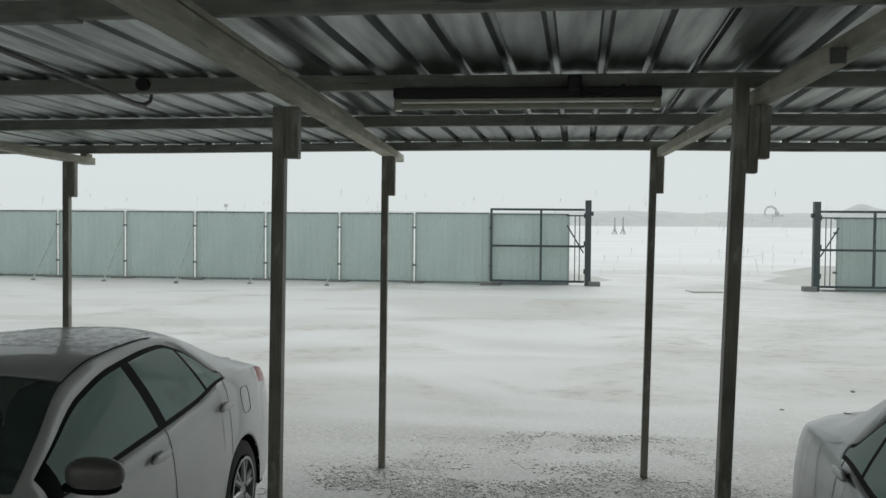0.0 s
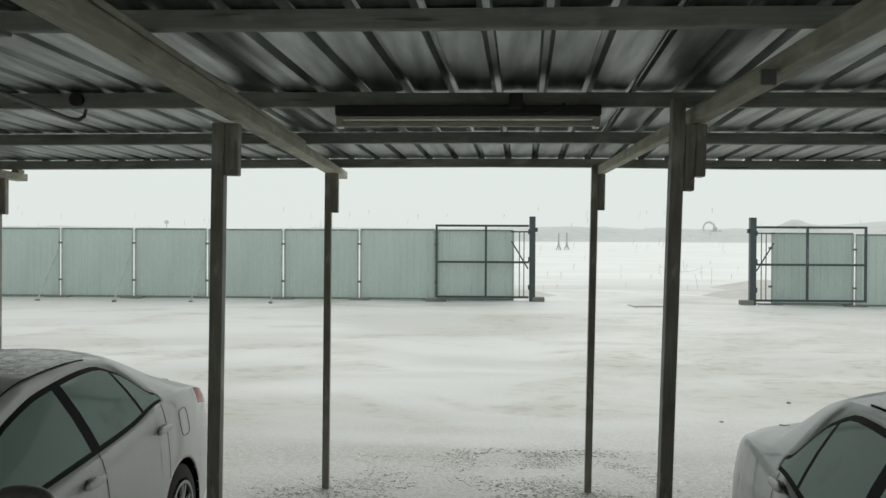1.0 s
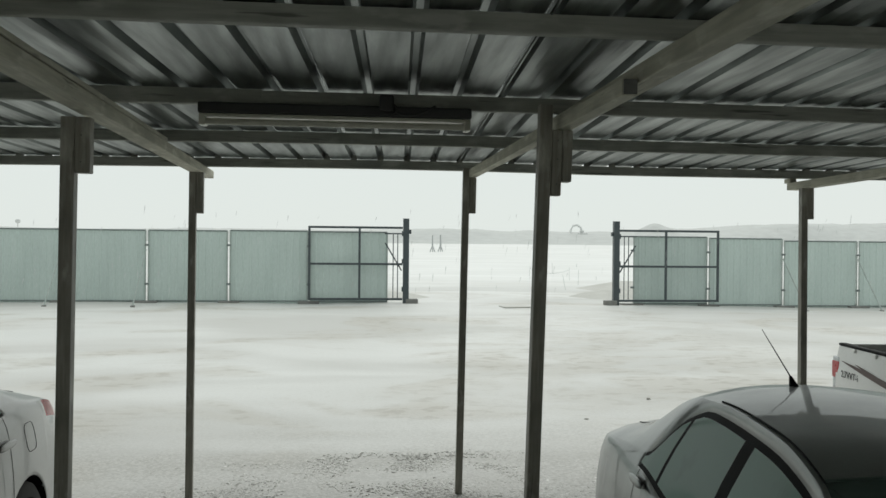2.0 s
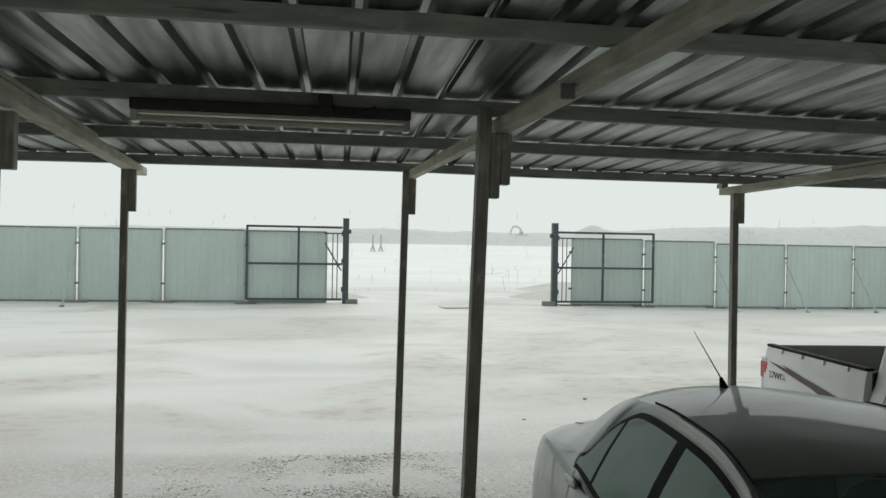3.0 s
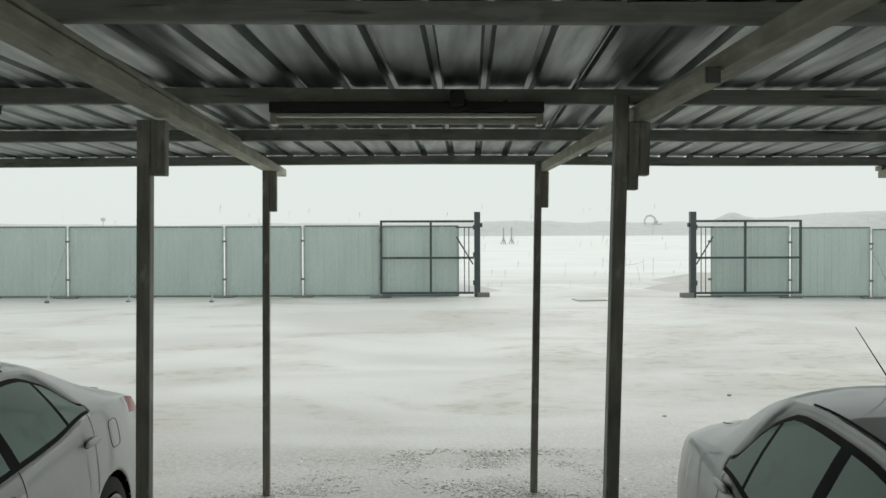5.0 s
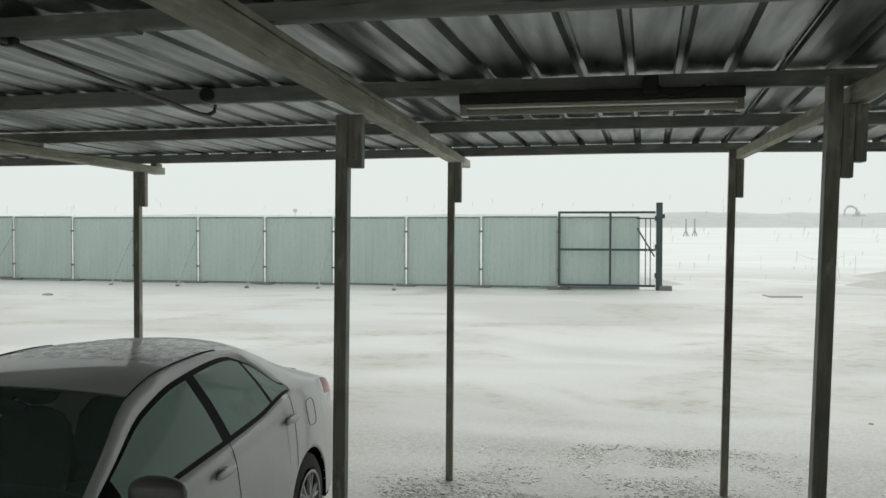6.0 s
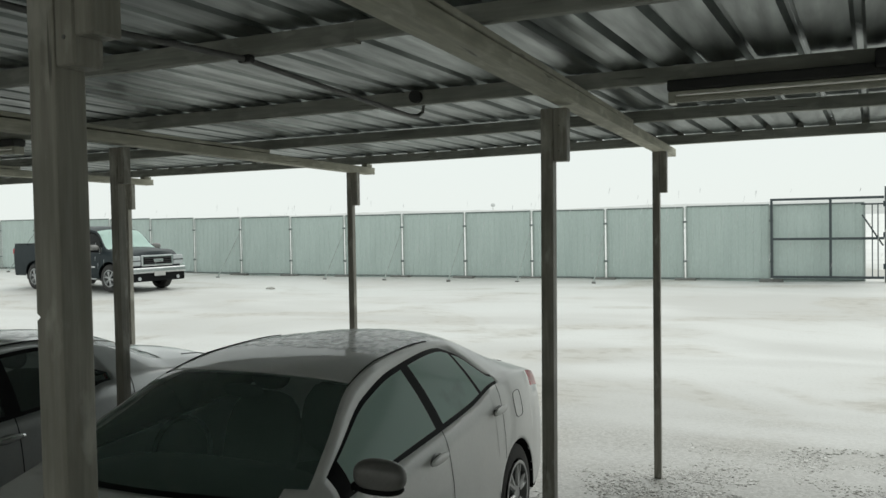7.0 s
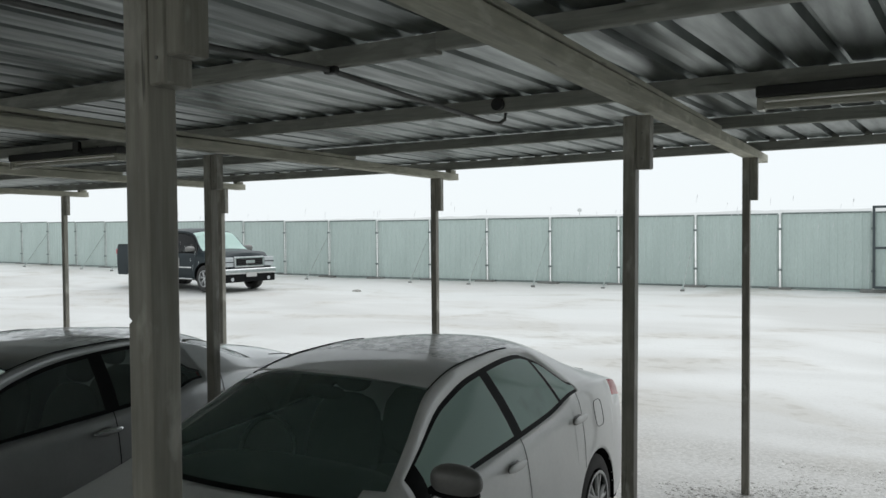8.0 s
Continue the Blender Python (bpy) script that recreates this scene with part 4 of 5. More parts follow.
sedan("sedan", place(-5.2, 1.0, 0.0, 4.78), M_GREY, "dull silver sedan with chrome door handles and a wet roof", (4.78, 1.80, 1.43), chrome=True, tail=0.01, wet=True, notch=0.2, mirror_s=1.68, mirror_z=1.06, grips=(2.47, 3.4))


def pickup(name, m, paint, label, L, W, H, cab_end, bed_rail, hub, glass, chrome_front=False, decal=False):
    """A pickup: bonnet and cab as one lofted shell, an open bed with walls, rails and a tailgate."""
    th = empty(name, m, label, "pickup truck", "parked cars")
    k = cab_end
    w = W / 2
    hood, belt = H * 0.645, H * 0.605
    ws0, ws1 = 0.30 * k, 0.475 * k
    c = {
        "top": curve_of((0.16, hood * 0.86), (0.2, hood * 0.93), (0.45, hood * 0.97), (ws0, hood * 1.03), (ws1, H * 0.945), (0.58 * k, H * 0.992), (0.75 * k, H), (0.95 * k, H * 0.985), (k, H * 0.955)),
        "belt": curve_of((0.16, belt * 0.82), (0.4, belt * 0.9), (ws0, belt * 0.98), (k, belt)),
        "w": curve_of((0.16, w * 0.9), (0.35, w * 0.975), (0.9, w), (k, w * 0.985)),
        "wr": curve_of((0.16, w * 0.78), (0.5, w * 0.86), (ws0, w * 0.86), (ws1, w * 0.74), (0.7 * k, w * 0.73), (k, w * 0.72)),
        "zr": curve_of((0.16, hood * 0.83), (0.45, hood * 0.94), (ws0, hood * 0.99), (ws1, H * 0.915), (0.6 * k, H * 0.955), (0.8 * k, H * 0.96), (k, H * 0.925)),
        "z0": hub * 0.95, "wheels": (0.95 * L / 5.6,), "arch": hub * 1.17, "hub": hub, "bulge": 0.012,
    }
    wf = c["wheels"][0]
    wr_ = L - 1.12 if chrome_front else L * 0.775
    d1, d2 = 0.66 * k, 0.69 * k
    st = [0.16, 0.17, 0.2, 0.26, ws0, ws0 + 0.05, ws0 + 0.22, ws0 + 0.3, ws1, d1, d2, 0.93 * k, k - 0.02, k] + list(np.arange(0.34, k - 0.05, 0.1))
    st += [wf + c["arch"] * math.cos(math.pi * q / 14) for q in range(15)]
    st = sorted(s for s in st if 0.16 <= s <= k)
    st = [s for i, s in enumerate(st) if i == 0 or s - st[i - 1] > 1e-4]

    def classify(s, j, side):
        if J_BELT <= j < J_RAIL - 1 and ws0 + 0.22 < s < 0.93 * k:
            if not J_BELT < j < J_RAIL - 2 or s < ws0 + 0.3 or d1 < s < d2:
                return ("window_trim", M_TRIM, side, "black window surround")
            w_ = "front_side_window" if s < d1 else "rear_side_window"
            return (w_ if side == "right" else w_ + "_far", glass, side, "dark tinted side window")
        if j > J_RAIL and ws0 < s < ws1:
            # black truck's pane is misted pale to stand in for reflected sky
            return ("windscreen", M_MIST if chrome_front else glass, "", "rain-blurred windscreen")
        return ("body", paint, "", "")

    loft(c, st, classify, th, paint)
    part("chassis", block(-w * 0.75, w * 0.75, 0.3, L - 0.3, hub * 0.8, hub * 1.25, 0.03), M_TRIM, th)
    # bed
    b0, b1, zb, z1 = k + 0.03, L - 0.06, hub * 1.15, bed_rail
    for side in (-1, 1):
        vs, fs = [], []
        ss = sorted(set([b0, b1] + list(np.arange(b0 + 0.08, b1, 0.12)) + [wr_ + hub * 1.2 * math.cos(math.pi * q / 14) for q in range(15)]))
        ss = [s for s in ss if b0 <= s <= b1]
        for s in ss:
            d = (hub * 1.2) ** 2 - (s - wr_) ** 2
            zz = max(zb * 0.92, hub + math.sqrt(d)) if d > 0 else zb * 0.92
            for f in (0, 0.15, 0.45, 0.7, 0.9, 1):
                z = zz + (z1 - zz) * f
                x = w * (0.955 + 0.04 * math.sin(math.pi * min(max((z - zb) / (z1 - zb), 0), 1)) ** 0.7)
                vs.append((side * x, s, z))
            vs.append((side * (w * 0.955 - 0.06), s, z1))
            vs.append((side * (w * 0.955 - 0.06), s, zb * 1.05))
        n = 8
        for i in range(len(ss) - 1):
            for j in range(n - 1):
                a = i * n + j
                fs.append((a, a + 1, a + n + 1, a + n))
        fs += [tuple(range(n)), tuple(range((len(ss) - 1) * n, len(ss) * n))]
        part("bed_side", (vs, fs), paint, th, smooth=True)
        rail = part("bed_rail", block(side * w * 0.925 - 0.035, side * w * 0.925 + 0.035, b0, b1, z1 + 0.002, z1 + 0.028, 0.012, 2), M_TRIM, th, "black plastic rail cap")
        for s in np.linspace(b0 + 0.25, b1 - 0.3, 4):
            part("rail_clip", block(side * w * 0.965 - 0.012, side * w * 0.965 + 0.012, s - 0.02, s + 0.02, z1 - 0.035, z1 - 0.0, 0.006), paint, rail)
        xi = side * (w * 0.955 - 0.066)
        part("bed_liner", block(xi - 0.004, xi + 0.004, b0, b1, zb * 1.06, z1 - 0.004, 0.002), M_TRIM, th, "black bed liner")
        tail = block(side * w * 0.90 - 0.075, side * w * 0.90 + 0.075, L - 0.11, L + 0.02, z1 - 0.42, z1 - 0.1, 0.02, 2)
        tl = part("tail_light", tail, M_LENS, th, "red and clear tail light")
        part("red_lens", block(side * w * 0.905 - 0.076, side * w * 0.905 + 0.076, L - 0.112, L + 0.024, z1 - 0.30, z1 - 0.14, 0.018, 2), M_RED, tl)
        for wc in (wf, wr_):
            wheel(th, side * (w - 0.14), wc, hub, hub * 0.62, 0.24, 6, side)
            wheel_well(th, side * (w - 0.4), side * (w * 0.955 - 0.02), wc, hub, hub * 1.165)
        for s in (ws0 + 0.2, (d1 + d2) / 2, 0.95 * k):
            seam(c, th, s, 1, J_BELT, side, 0.01)
        for s in (d1 - 0.16, 0.93 * k - 0.1):
            door_handle(c, th, s, side, M_CHROME if chrome_front else M_TRIM, belt * 0.9)
        mirror(c, th, ws0 + 0.32, side, belt + 0.12, paint, 1.25)
    part("bed_floor", block(-w * 0.92, w * 0.92, b0, b1, zb * 1.0, zb * 1.06, 0.005), M_DASH, th, "black bed liner")
    part("bed_front", block(-w * 0.92, w * 0.92, b0, b0 + 0.05, zb * 1.06, z1, 0.008), M_DASH, th, "black bed liner")
    part("tailgate", block(-w * 0.84, w * 0.84, b1 - 0.03, b1 + 0.025, zb, z1 + 0.02, 0.015, 2), paint, th)
    part("rear_bumper", block(-w * 0.93, w * 0.93, L - 0.08, L + 0.06, hub * 1.05, hub * 1.5, 0.03, 2), M_CHROME, th, "chrome rear bumper")
    # front
    zf = hood * 0.86
    fb = part("front_bumper", block(-w * 0.97, w * 0.97, -0.02, 0.26, hub * 1.3, hub * 1.72, 0.05, 3), M_CHROME if chrome_front else paint, th, "front bumper")
    part("lower_valance", block(-w * 0.95, w * 0.95, 0.02, 0.28, hub * 0.72, hub * 1.29, 0.04, 2), M_TRIM, fb)
    part("number_plate", block(-0.2, 0.2, -0.032, -0.022, hub * 1.1, hub * 1.42, 0.003), M_PLATE, fb, "plain plate")
    g0, g1 = hub * 1.8, zf * 0.99
    grille = part("grille", block(-w * 0.56, w * 0.56, 0.06, 0.17, g0, g1, 0.03, 2), M_CHROME, th, "chrome grille surround")
    part("grille_mesh", block(-w * 0.49, w * 0.49, 0.045, 0.062, g0 + 0.06, g1 - 0.06, 0.004), M_TRIM, grille)
    for z in np.linspace(g0 + 0.1, g1 - 0.1, 3):
        part("grille_bar", block(-w * 0.48, w * 0.48, 0.03, 0.046, z - 0.01, z + 0.01, 0.004), M_DASH, grille)
    part("badge", block(-0.17, 0.17, 0.02, 0.032, (g0 + g1) / 2 - 0.045, (g0 + g1) / 2 + 0.045, 0.01, 2), M_CHROME, grille, "plain chrome badge")
    for side in (-1, 1):
        h = part("headlight", block(side * w * 0.76 - w * 0.18, side * w * 0.76 + w * 0.18, 0.07, 0.22, g0 + 0.02, g1 - 0.02, 0.03, 2), M_LENS, th, "clear headlight lens")
        part("lens_divider", block(side * w * 0.76 - w * 0.18, side * w * 0.76 + w * 0.18, 0.062, 0.075, (g0 + g1) / 2 - 0.012, (g0 + g1) / 2 + 0.012, 0.003), M_TRIM, h)
        part("fog_light", rod((side * w * 0.68, 0.0, hub * 0.95), (side * w * 0.68, 0.05, hub * 0.95), 0.055, 16), M_LENS, fb)
    part("dashboard", blob(0, ws0 + 0.42, belt * 0.93, w * 0.8, 0.3, 0.14, 3, 16), M_DASH, th, smooth=True)
    for x in (-0.4, 0.4):
        bm = blob(x, ws1 + 0.75, belt * 0.85, 0.26, 0.12, 0.42, 3, 14)
        part("seat", bm, M_SEAT, th, smooth=True)
    if chrome_front:
        part("side_moulding", block(-w - 0.004, -w + 0.01, wf + 0.6, k - 0.05, hub * 1.75, hub * 1.85, 0.003), M_CHROME, th)
        part("side_moulding", block(w - 0.01, w + 0.004, wf + 0.6, k - 0.05, hub * 1.75, hub * 1.85, 0.003), M_CHROME, th)
        for side in (-1, 1):
            part("running_board", block(side * w * 0.9 - 0.09, side * w * 0.9 + 0.09, wf + 0.6, k - 0.1, hub * 0.88, hub * 1.0, 0.02), M_CHROME, th)
        part("door_sign", block(-w - 0.007, -w - 0.001, 0.56 * k, 0.56 * k + 0.32, belt * 0.62, belt * 0.62 + 0.3, 0.0), M_PLATE, th, "white square sign on the door")
    if decal:
        # swept brown stripes along the flank, widest near the cab
        for n, (z0, z1_, s0, s1) in enumerate(((0.0, 0.2, 0.1, 1.65), (0.0, 0.27, 0.35, 1.7), (0.06, 0.32, 0.7, 1.7))):
            vs = []
            for q in range(13):
                u = q / 12
                s = b1 - s0 - (s1 - s0) * u
                zc = bed_rail - 0.13 - z0 - (z1_ - z0) * u
                hw = 0.028 * math.sin(math.pi * min(u * 0.9 + 0.02, 1))
                for z in (zc - hw, zc + hw):
                    x = w * (0.955 + 0.04 * math.sin(math.pi * min(max((z - zb) / (z1 - zb), 0), 1)) ** 0.7) + 0.004
                    vs.append((-x, s, z))
            part("stripe", (vs, [(2 * q, 2 * q + 1, 2 * q + 3, 2 * q + 2) for q in range(12)]), M_STRIPE, th, "brown swept decal stripe")
        cu = bpy.data.curves.new("lettering", "FONT")
        cu.body, cu.size, cu.extrude = "2.7VVT-i", 0.085, 0.001
        tmp = bpy.data.objects.new("lettering", cu)
        scene.collection.objects.link(tmp)
        me = bpy.data.meshes.new_from_object(tmp)
        bpy.data.objects.remove(tmp)
        me.materials.append(M_TRIM)
        ob = new("lettering", me)
        ob.parent = th
        ob["label"] = "dark lettering on the bed side"
        ob.matrix_basis = Matrix.Translation((-w * 0.995 - 0.006, b1 - 0.12, bed_rail - 0.27)) @ Matrix.Rotation(radians(-90), 4, "Z") @ Matrix.Rotation(radians(90), 4, "X")
    return th


pickup("pickup_truck", place(5.12, 2.2, -6.0, 5.2), M_WHITE, "white pickup with an open black-lined bed and brown stripes", 5.2, 1.78, 1.72, 3.5, 1.15, 0.345, M_GLASS, decal=True)
TRUCK = Matrix.Translation((-17.75, 18.9, ground_z(-20, 18.9))) @ Matrix.Rotation(radians(90 - 7), 4, "Z")
pickup("pickup_truck", TRUCK, M_BLACK, "black crew-cab pickup with chrome grille and bumper standing in the rain", 5.75, 2.03, 1.95, 3.9, 1.42, 0.41, M_DARKGLASS, chrome_front=True)


# ---- fence of sheet panels, gates ----
def fence_panel_mesh(width, height):
    """Trapezoidal sheet with upright ribs."""
    pitch = width / 11
    xs = []
    for k in range(11):
        xs += [(k * pitch, 0), (k * pitch + pitch * 0.62, 0), (k * pitch + pitch * 0.74, -0.014), (k * pitch + pitch * 0.90, -0.014)]
    xs.append((width, 0))
    vs, fs = [], []
    for z in (-0.03, height * 0.5, height - 0.02):
        vs += [(x, y, z) for x, y in xs]
    n = len(xs)
    for j in range(2):
        fs += [(j * n + i, j * n + i + 1, (j + 1) * n + i + 1, (j + 1) * n + i) for i in range(n - 1)]
    vs2 = [(x, y + 0.006, z) for x, y, z in vs]
    fs2 = [tuple(i + len(vs) for i in f[::-1]) for f in fs]
    return vs + vs2, fs + fs2


def fence_panel(a, b, brace, height=2.06):
    a, b = Vector(a), Vector(b)
    w = (b - a).length
    ang = math.atan2(b.y - a.y, b.x - a.x)
    z = ground_z((a.x + b.x) / 2, (a.y + b.y) / 2)
    th = empty("fence_panel", Matrix.Translation((a.x, a.y, z)) @ Matrix.Rotation(ang, 4, "Z"), "sage green corrugated sheet fence panel on concrete feet", "fence panel", "site fence panels")
    part("sheet", fence_panel_mesh(w - 0.1, height), M_FENCE, th).location.x = 0.05
    for x in (0.04, w - 0.04):
        part("side_tube", rod((x, -0.03, 0.0), (x, -0.03, height), 0.021, 8), M_FENCE_TUBE, th)
    part("top_tube", rod((0.045, -0.012, height), (w - 0.045, -0.012, height), 0.021, 8), M_CLAMP, th)
    part("bottom_tube", rod((0.045, -0.03, 0.05), (w - 0.045, -0.03, 0.05), 0.018, 8), M_CLAMP, th)
    for z_ in (0.5, height * 0.78):
        part("clamp", block(-0.055, 0.055, -0.075, 0.0, z_, z_ + 0.06, 0.008), M_CLAMP, th, "dark steel clamp")
    part("foot", block(-0.34 + random.uniform(-0.08, 0.08), 0.3, -0.2, 0.12, -0.06, 0.055, 0.02, 2), M_FOOT, th, "dark wet concrete foot")
    if brace:
        # a stay square to the fence, pinned to the ground out in the yard
        ln = random.uniform(1.15, 1.4)
        part("brace", rod((-0.02, -0.06, height * 0.73), (-0.02, -ln, 0.0), 0.02, 8), M_FENCE_TUBE, th, "leaning steel stay")
        part("brace_shoe", block(-0.07, 0.03, -ln - 0.05, -ln + 0.05, -0.06, 0.02, 0.01), M_FOOT, th)


def line_y(x):
    return float(np.interp(x, [-90, -48.5, -16.7, -1.2, 1.5], [26.5, 25.0, 24.42, 24.28, 24.25]))


edges = [1.09, -1.2, -3.465, -5.73, -8.01, -10.24, -12.485, -14.7, -16.92, -19.12, -21.3, -23.48]
while edges[-1] > -62:
    edges.append(edges[-1] - 2.16)
for k in range(len(edges) - 1):
    xa, xb = edges[k + 1], edges[k]
    fence_panel((xa, line_y(xa), 0), (xb, line_y(xb), 0), k in (2, 3, 4, 5, 6, 8, 11, 13, 14, 16), 2.06 + random.uniform(-0.012, 0.012))
xr = [8.35, 10.71, 13.11, 15.55, 17.97, 20.37, 22.77, 25.17, 27.57, 29.97, 32.37, 34.77, 37.17]
for k in range(len(xr) - 1):
    fence_panel((xr[k], 24.05 + 0.02 * k, 0), (xr[k + 1], 24.05 + 0.02 * (k + 1), 0), k > 1, 2.04 + random.uniform(-0.012, 0.012))


def gate(px, ex, y):
    """A post with an open leaf swung back flat before the fence: hinge side px, free end ex."""
    z = ground_z(px, y)
    post = empty("gate_post", pose(px, y, z), "tall dark blue-grey steel gate post", "gate post", "gate posts")
    part("post", block(-0.085, 0.085, -0.085, 0.085, -0.1, 2.45, 0.008), M_GATE, post)
    part("post_cap", block(-0.09, 0.09, -0.09, 0.09, 2.45, 2.46, 0.003), M_GATE, post)
    sgn = 1 if ex > px else -1
    part("latch", block(-sgn * 0.12 - 0.03, -sgn * 0.12 + 0.03, -0.04, 0.04, 2.02, 2.14, 0.006), M_GATE, post)
    part("stop_block", block(min(-sgn * 0.35, 0), max(-sgn * 0.35, 0), -0.15, 0.1, -0.06, 0.14, 0.015), M_FOOT, post, "concrete block at the foot")
    leaf = empty("gate_leaf", pose(px, y - 0.02, z), "open dark steel gate leaf with a square frame of bars", "gate", "gate leaves")
    a, b = sorted((sgn * 0.1, ex - px))
    z0, z1 = 0.1, 2.22
    for zc, nm in ((z0 + 0.03, "bottom_rail"), ((z0 + z1) / 2 - 0.02, "middle_rail"), (z1 - 0.03, "top_rail")):
        part(nm, block(a, b, -0.03, 0.03, zc - 0.032, zc + 0.032, 0.005), M_GATE, leaf)
    for x, nm in ((b - 0.03 if sgn > 0 else a + 0.03, "end_stile"), ((a + b) / 2 - sgn * 0.11, "middle_stile")):
        part(nm, block(x - 0.032, x + 0.032, -0.028, 0.028, z0, z1, 0.005), M_GATE, leaf)
    for k in (0.14, 0.27):
        part("bar", rod((sgn * (0.1 + k), 0.0, z0), (sgn * (0.1 + k), 0.0, z1 - 0.2), 0.014, 8), M_GATE, leaf)
    part("short_rail", block(min(sgn * 0.1, sgn * 0.62), max(sgn * 0.1, sgn * 0.62), -0.015, 0.015, z1 - 0.22, z1 - 0.18, 0.004), M_GATE, leaf)
    part("brace", rod((sgn * 0.12, 0.05, 0.95), (sgn * 0.6, 0.05, 1.75), 0.02, 8), M_GATE, leaf)
    for zh in (0.35, 1.15, 1.95):
        part("hinge", rod((sgn * 0.1, -0.03, zh), (sgn * 0.1, -0.03, zh + 0.14), 0.025, 10), M_GATE, leaf)


gate(1.585, -1.21, 24.03)
gate(7.745, 10.89, 23.72)


# ---- yard and distance ----
def mound(name, cx, cy, rx, ry, h, seed, mat, label, category, z=None):
    n = 28
    vs, fs = [], []
    z = ground_z(cx, cy) if z is None else z
    for r in range(n):
        q = r / (n - 1)
        for k in range(n * 2):
            a = math.pi * k / n
            wob = 1 + 0.25 * noise.noise(Vector((math.cos(a) * 1.5, math.sin(a) * 1.5, seed)))
            x, y = q * wob * math.cos(a) * rx, q * wob * math.sin(a) * ry
            hh = h * (0.5 + 0.5 * math.cos(math.pi * q)) * (1 + 0.35 * noise.noise(Vector((x / rx * 2.5, y / ry * 2.5, seed + 9))))
            vs.append((cx + x, cy + y, z + hh - 0.06 * q))
    for r in range(n - 1):
        for k in range(n * 2):
            k2 = (k + 1) % (2 * n)
            fs.append((r * 2 * n + k, r * 2 * n + k2, (r + 1) * 2 * n + k2, (r + 1) * 2 * n + k))
    return tagged(part(name, (vs, fs), mat, smooth=True), label, category)


mound("sandpile", 8.6, 27.0, 2.0, 1.6, 0.24, 2, M_SAND, "low heap of wet pale sand beside the gate", "sand heap")
mound("sandpile", 1.2, 26.4, 1.9, 1.2, 0.2, 5, M_SAND, "low heap of wet pale sand beside the gate", "sand heap")
mound("sandpile", 10.8, 31.0, 3.0, 2.0, 0.3, 7, M_SAND, "low heap of wet pale sand beside the gate", "sand heap")


def build_berm():
    xs, vs, fs = np.linspace(-420, 620, 420), [], []
    for x in xs:
        h = float(np.interp(x, [-420, -40, 30, 56, 112, 300, 620], [2.6, 2.4, 2.6, 3.0, 5.2, 9.0, 12]))
        h *= 1 + 0.22 * noise.noise(Vector((x * 0.03, 1, 0))) + 0.1 * noise.noise(Vector((x * 0.15, 4, 0)))
        for dy, f in ((0, -0.1), (5, 0.35), (9, 0.8), (13, 1.0), (20, 0.96), (34, -0.1)):
            y = 148 + dy + 3 * noise.noise(Vector((x * 0.05, dy, 2)))
            vs.append((x, y, ground_z(x, y) + h * f * (1 + 0.08 * noise.noise(Vector((x * 0.3, dy, 7))))))
    for i in range(len(xs) - 1):
        for j in range(5):
            a = i * 6 + j
            fs.append((a, a + 6, a + 7, a + 1))
    tagged(part("backdrop", (vs, fs), M_BERM, smooth=True), "long sandbank far across the plain, paled for haze", "sandbank", kind="structure")


build_berm()
mound("spoil_mound", 60.5, 158, 8.5, 6, 2.6, 3, M_BERM, "distant spoil heap on the sandbank, paled for haze", "spoil heap", z=4.2)


def excavator():
    z = 4.55
    th = empty("excavator", pose(44.2, 158, z + 0.1), "distant excavator with a bent boom, colour paled for haze", "excavator")
    part("track", block(-0.3, 1.7, -0.7, 0.7, -0.5, 0.2, 0.2, 2), M_HAZED, th)
    part("cab", block(0.2, 0.9, -0.5, 0.5, 0.21, 0.8, 0.2, 2), M_HAZED, th)
    part("boom", tube([(0.6, 0, 0.5), (0.3, 0, 1.3), (-0.4, 0, 1.75), (-1.2, 0, 1.6)], 0.2, 8), M_HAZED, th)
    part("dipper", tube([(-1.2, 0, 1.6), (-1.6, 0, 0.9), (-1.65, 0, 0.1)], 0.15, 8), M_HAZED, th)
    part("bucket", block(-1.9, -1.4, -0.35, 0.35, -0.35, 0.15, 0.1, 2), M_HAZED, th)


excavator()


def tripod(x, y, h):
    z = ground_z(x, y)
    th = empty("tripod_stand", pose(x, y, z), "slim dark pole on three splayed legs on the plain", "stand", "tripod stands")
    part("pole", rod((0, 0, 0.4), (0, 0, h), 0.075, 8), M_FAR, th)
    for k in range(3):
        a = 2 * math.pi * k / 3 + 0.5
        part("leg", rod((0, 0, h * 0.4), (0.3 * math.cos(a), 0.3 * math.sin(a), -0.02), 0.05, 8), M_FAR, th)
    part("collar", rod((0, 0, h * 0.38), (0, 0, h * 0.46), 0.09, 8), M_FAR, th)


tripod(8.4, 86.5, 1.75)
tripod(9.35, 87.5, 1.8)


def marker(x, y, h, lean):
    z = ground_z(x, y)
    ob = part("marker_stake", rod((x, y, z - 0.05), (x + lean, y, z + h), 0.0065, 6), M_PALE)
    tagged(ob, "thin marker stake in the sandy plain", "stake", "marker stakes")


for x, y, h, lean in ((9.2, 33.0, 1.0, 0.02), (9.9, 37.0, 0.9, 0.0), (7.9, 30.0, 0.85, -0.12), (8.7, 40.0, 0.8, 0.03), (10.6, 43, 0.9, -0.03)):
    marker(x, y, h * 0.65, lean)
rope = [(8.7 + 1.2 * u, 40 - 3.0 * u, ground_z(9, 38) + 0.42 - 0.2 * math.sin(math.pi * u)) for u in np.linspace(0, 1, 12)]
tagged(part("marker_rope", tube(rope, 0.007, 6), M_PALE), "sagging rope between marker stakes", "rope")

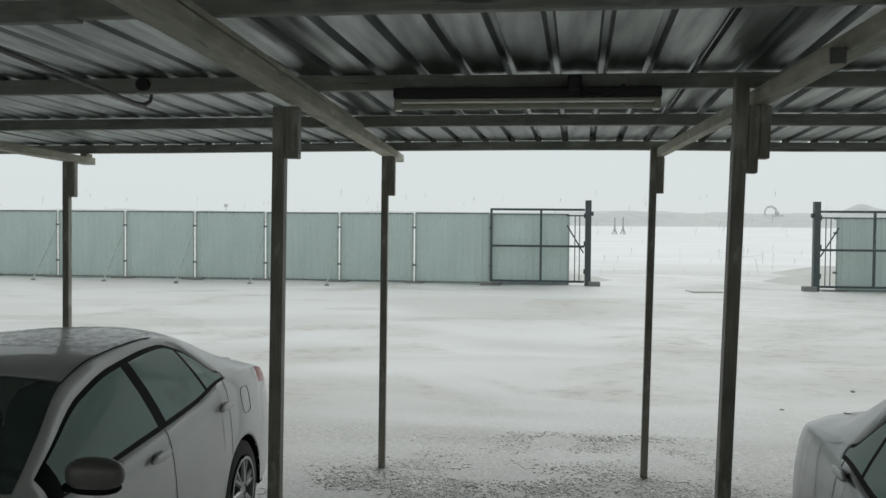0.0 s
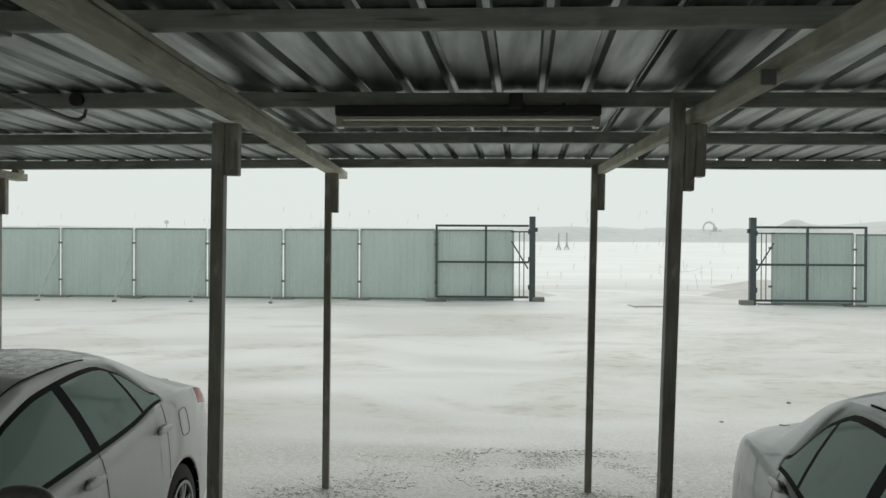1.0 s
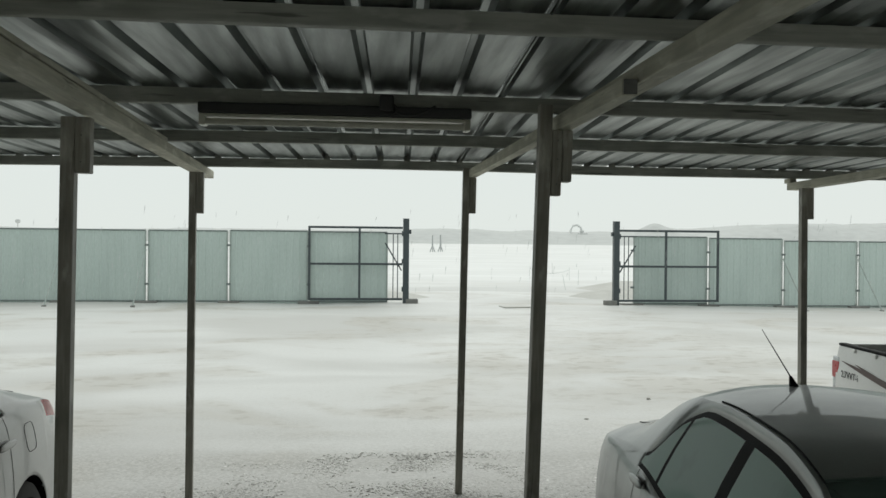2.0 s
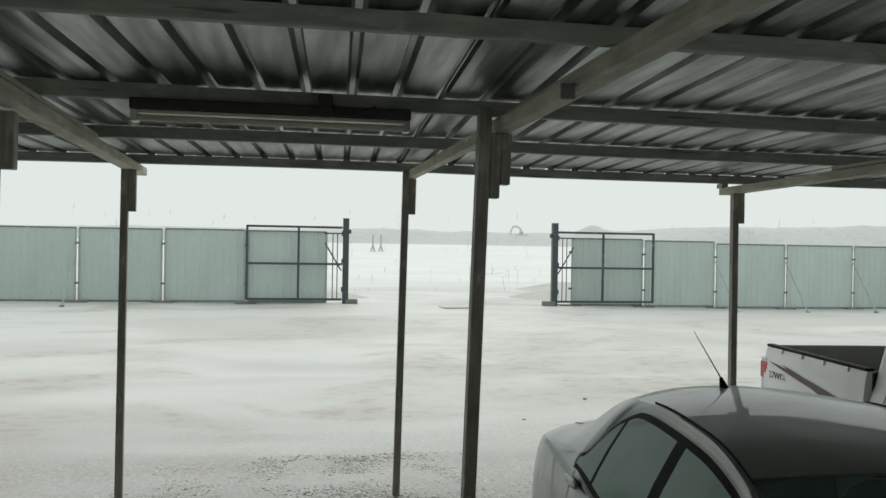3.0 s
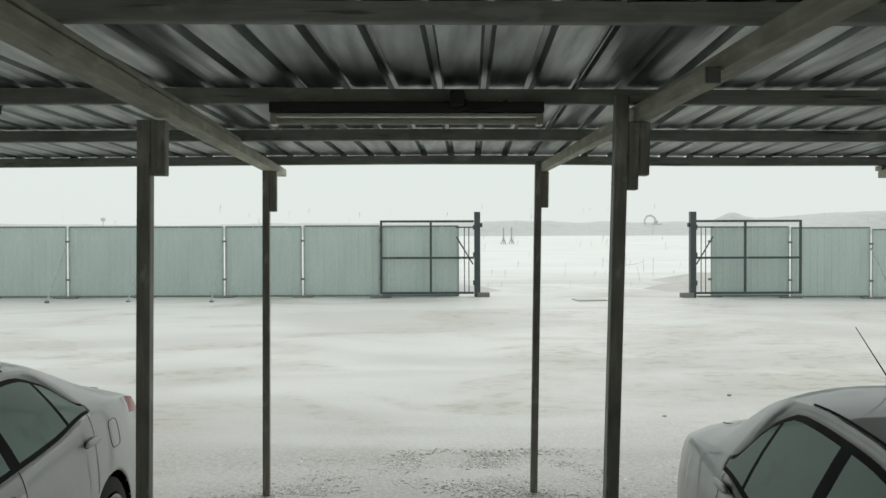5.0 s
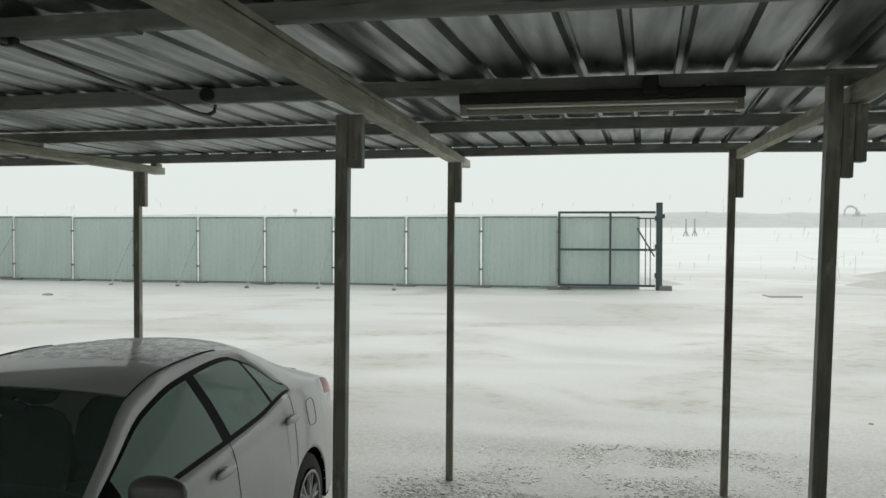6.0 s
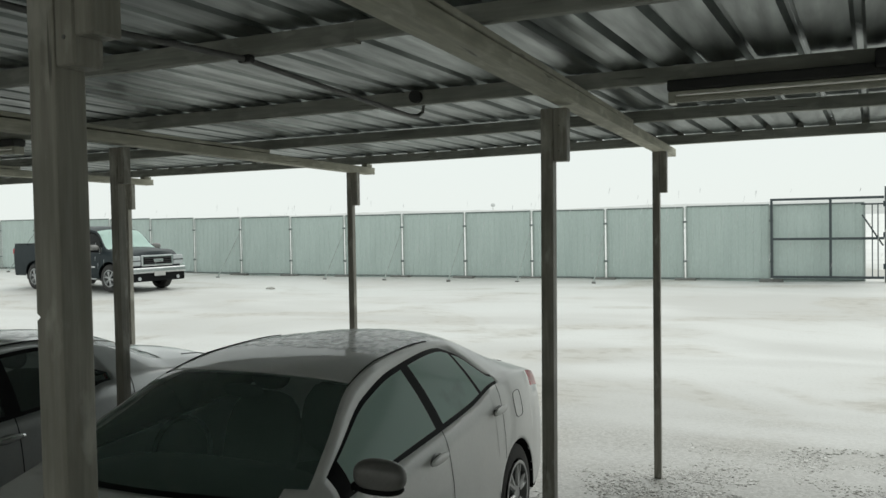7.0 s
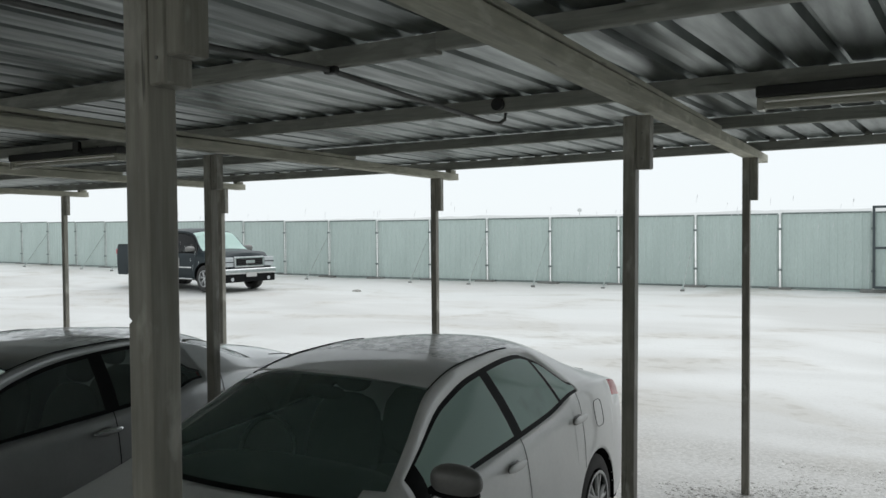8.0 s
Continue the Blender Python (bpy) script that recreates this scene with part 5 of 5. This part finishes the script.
th = empty("yard_light", pose(-17.2, 45, ground_z(-17, 45)), "far yard lamp on a pole behind the fence", "lamp post")
part("pole", rod((0, 0, 0), (0, 0, 2.3), 0.025, 8), M_HAZED, th)
part("head", blob(0, 0, 2.42, 0.13, 0.08, 0.11, 2.4, 14), M_HAZED, th)

lid = empty("steel_plate", pose(4.63, 23.0, ground_z(4.6, 23.0), 0, 0, 8), "grey steel plate lying on the sand in the gateway", "plate")
part("plate", block(-0.42, 0.42, -0.3, 0.3, 0.0, 0.03, 0.012, 2), M_SAND, lid)


def pebble(x, y, sx, sy, sz):
    z = ground_z(x, y)
    bm = bmesh.new()
    bmesh.ops.create_icosphere(bm, subdivisions=2, radius=1)
    for v in bm.verts:
        k = 1 + 0.25 * noise.noise(v.co * 1.7 + Vector((x, y, 0)))
        v.co = Vector((x + v.co.x * sx * k, y + v.co.y * sy * k, z + 0.4 * sz + v.co.z * sz * k))
    tagged(part("stone", bm, M_GRAVEL, smooth=True), "small dark stone lying on the wet sand", "stone", "yard stones")


for q in ((2.75, 9.5, 0.03, 0.02, 0.016), (-14.6, 20.0, 0.16, 0.1, 0.05), (3.9, 10.6, 0.03, 0.02, 0.015)):
    pebble(*q)


def build_gravel():
    """Loose stones round the front posts, thinning out into the yard; one heap of many."""
    rng = np.random.default_rng(7)
    ico = bmesh.new()
    bmesh.ops.create_icosphere(ico, subdivisions=1, radius=1)
    base = np.array([v.co[:] for v in ico.verts])
    tris = np.array([[v.index for v in f.verts] for f in ico.faces])
    ico.free()
    spots = []
    while len(spots) < 17000:
        x, y = rng.uniform(-2.2, 3.6), rng.uniform(5.6, 9.6)
        d = 0.0
        d += 1.2 * math.exp(-(((x + 1.2) / 0.42) ** 2 + ((y - 6.85) / 0.3) ** 2))
        d += 1.2 * math.exp(-(((x - 1.15) / 0.5) ** 2 + ((y - 6.85) / 0.35) ** 2))
        d += 1.0 * math.exp(-(((x - 0.1) / 1.3) ** 2 + ((y - 6.35) / 0.42) ** 2))
        d += 0.4 * math.exp(-(((x - 0.1) / 1.2) ** 2 + ((y - 7.75) / 0.4) ** 2))
        d += 0.3 * math.exp(-(((x - 1.6) / 0.9) ** 2 + ((y - 7.6) / 0.5) ** 2))
        d += 0.3 * math.exp(-(((x - 2.3) / 0.9) ** 2 + ((y - 6.2) / 0.6) ** 2))
        d *= 0.12 + 1.5 * max(0, noise.noise(Vector((x * 2.0, y * 3.0, 1))) + 0.25)
        if d > 0.05 and rng.random() < d:
            spots.append((x, y))
    spots = np.array(spots)
    n = len(spots)
    size = rng.uniform(0.0035, 0.011, n) * np.where(rng.random(n) < 0.12, 1.8, 1)
    ang = rng.uniform(0, 2 * math.pi, n)
    shape = np.stack([size * rng.uniform(0.8, 1.6, n), size, size * rng.uniform(0.25, 0.55, n)], 1)
    p = base[None] * shape[:, None] * (1 + rng.uniform(-0.2, 0.2, (n, len(base), 1)))
    c_, s_ = np.cos(ang)[:, None], np.sin(ang)[:, None]
    x, y = p[..., 0] * c_ - p[..., 1] * s_, p[..., 0] * s_ + p[..., 1] * c_
    zg = np.array([ground_z(*q) for q in spots]) + 0.002
    vs = np.stack([x + spots[:, :1], y + spots[:, 1:], p[..., 2] + zg[:, None]], -1).reshape(-1, 3)
    fs = (tris[None] + (np.arange(n) * len(base))[:, None, None]).reshape(-1, 3)
    me = bpy.data.meshes.new("gravel")
    me.from_pydata(vs.tolist(), [], fs.tolist())
    me.materials.append(M_CHIPS)
    tagged(new("gravel", me), "loose grey gravel scattered round the carport posts", "gravel", kind="stuff")


build_gravel()


def build_drips():
    """Strings of rain water falling from the front edge of the roof."""
    rng = random.Random(11)
    vs, fs = [], []
    for k in range(320):
        x = rng.uniform(-9, 6)
        z = rng.uniform(1.62, 2.35)
        ln, r = rng.uniform(0.03, 0.08), rng.uniform(0.0012, 0.0028)
        y, dx = 7.40 + rng.uniform(-0.03, 0.3), rng.uniform(-0.02, 0.0)
        base = len(vs)
        for q in range(4):
            a_ = math.pi * q / 2
            vs.append((x + r * math.cos(a_), y + r * math.sin(a_), z))
        vs += [(x + dx, y, z - ln), (x - dx * 0.2, y, z + ln * 0.3)]
        for q in range(4):
            fs += [(base + q, base + (q + 1) % 4, base + 4), (base + (q + 1) % 4, base + q, base + 5)]
    tagged(part("rain_drip", (vs, fs), M_DROP), "strings of rain water dripping off the roof edge", "rain", kind="stuff")


build_drips()
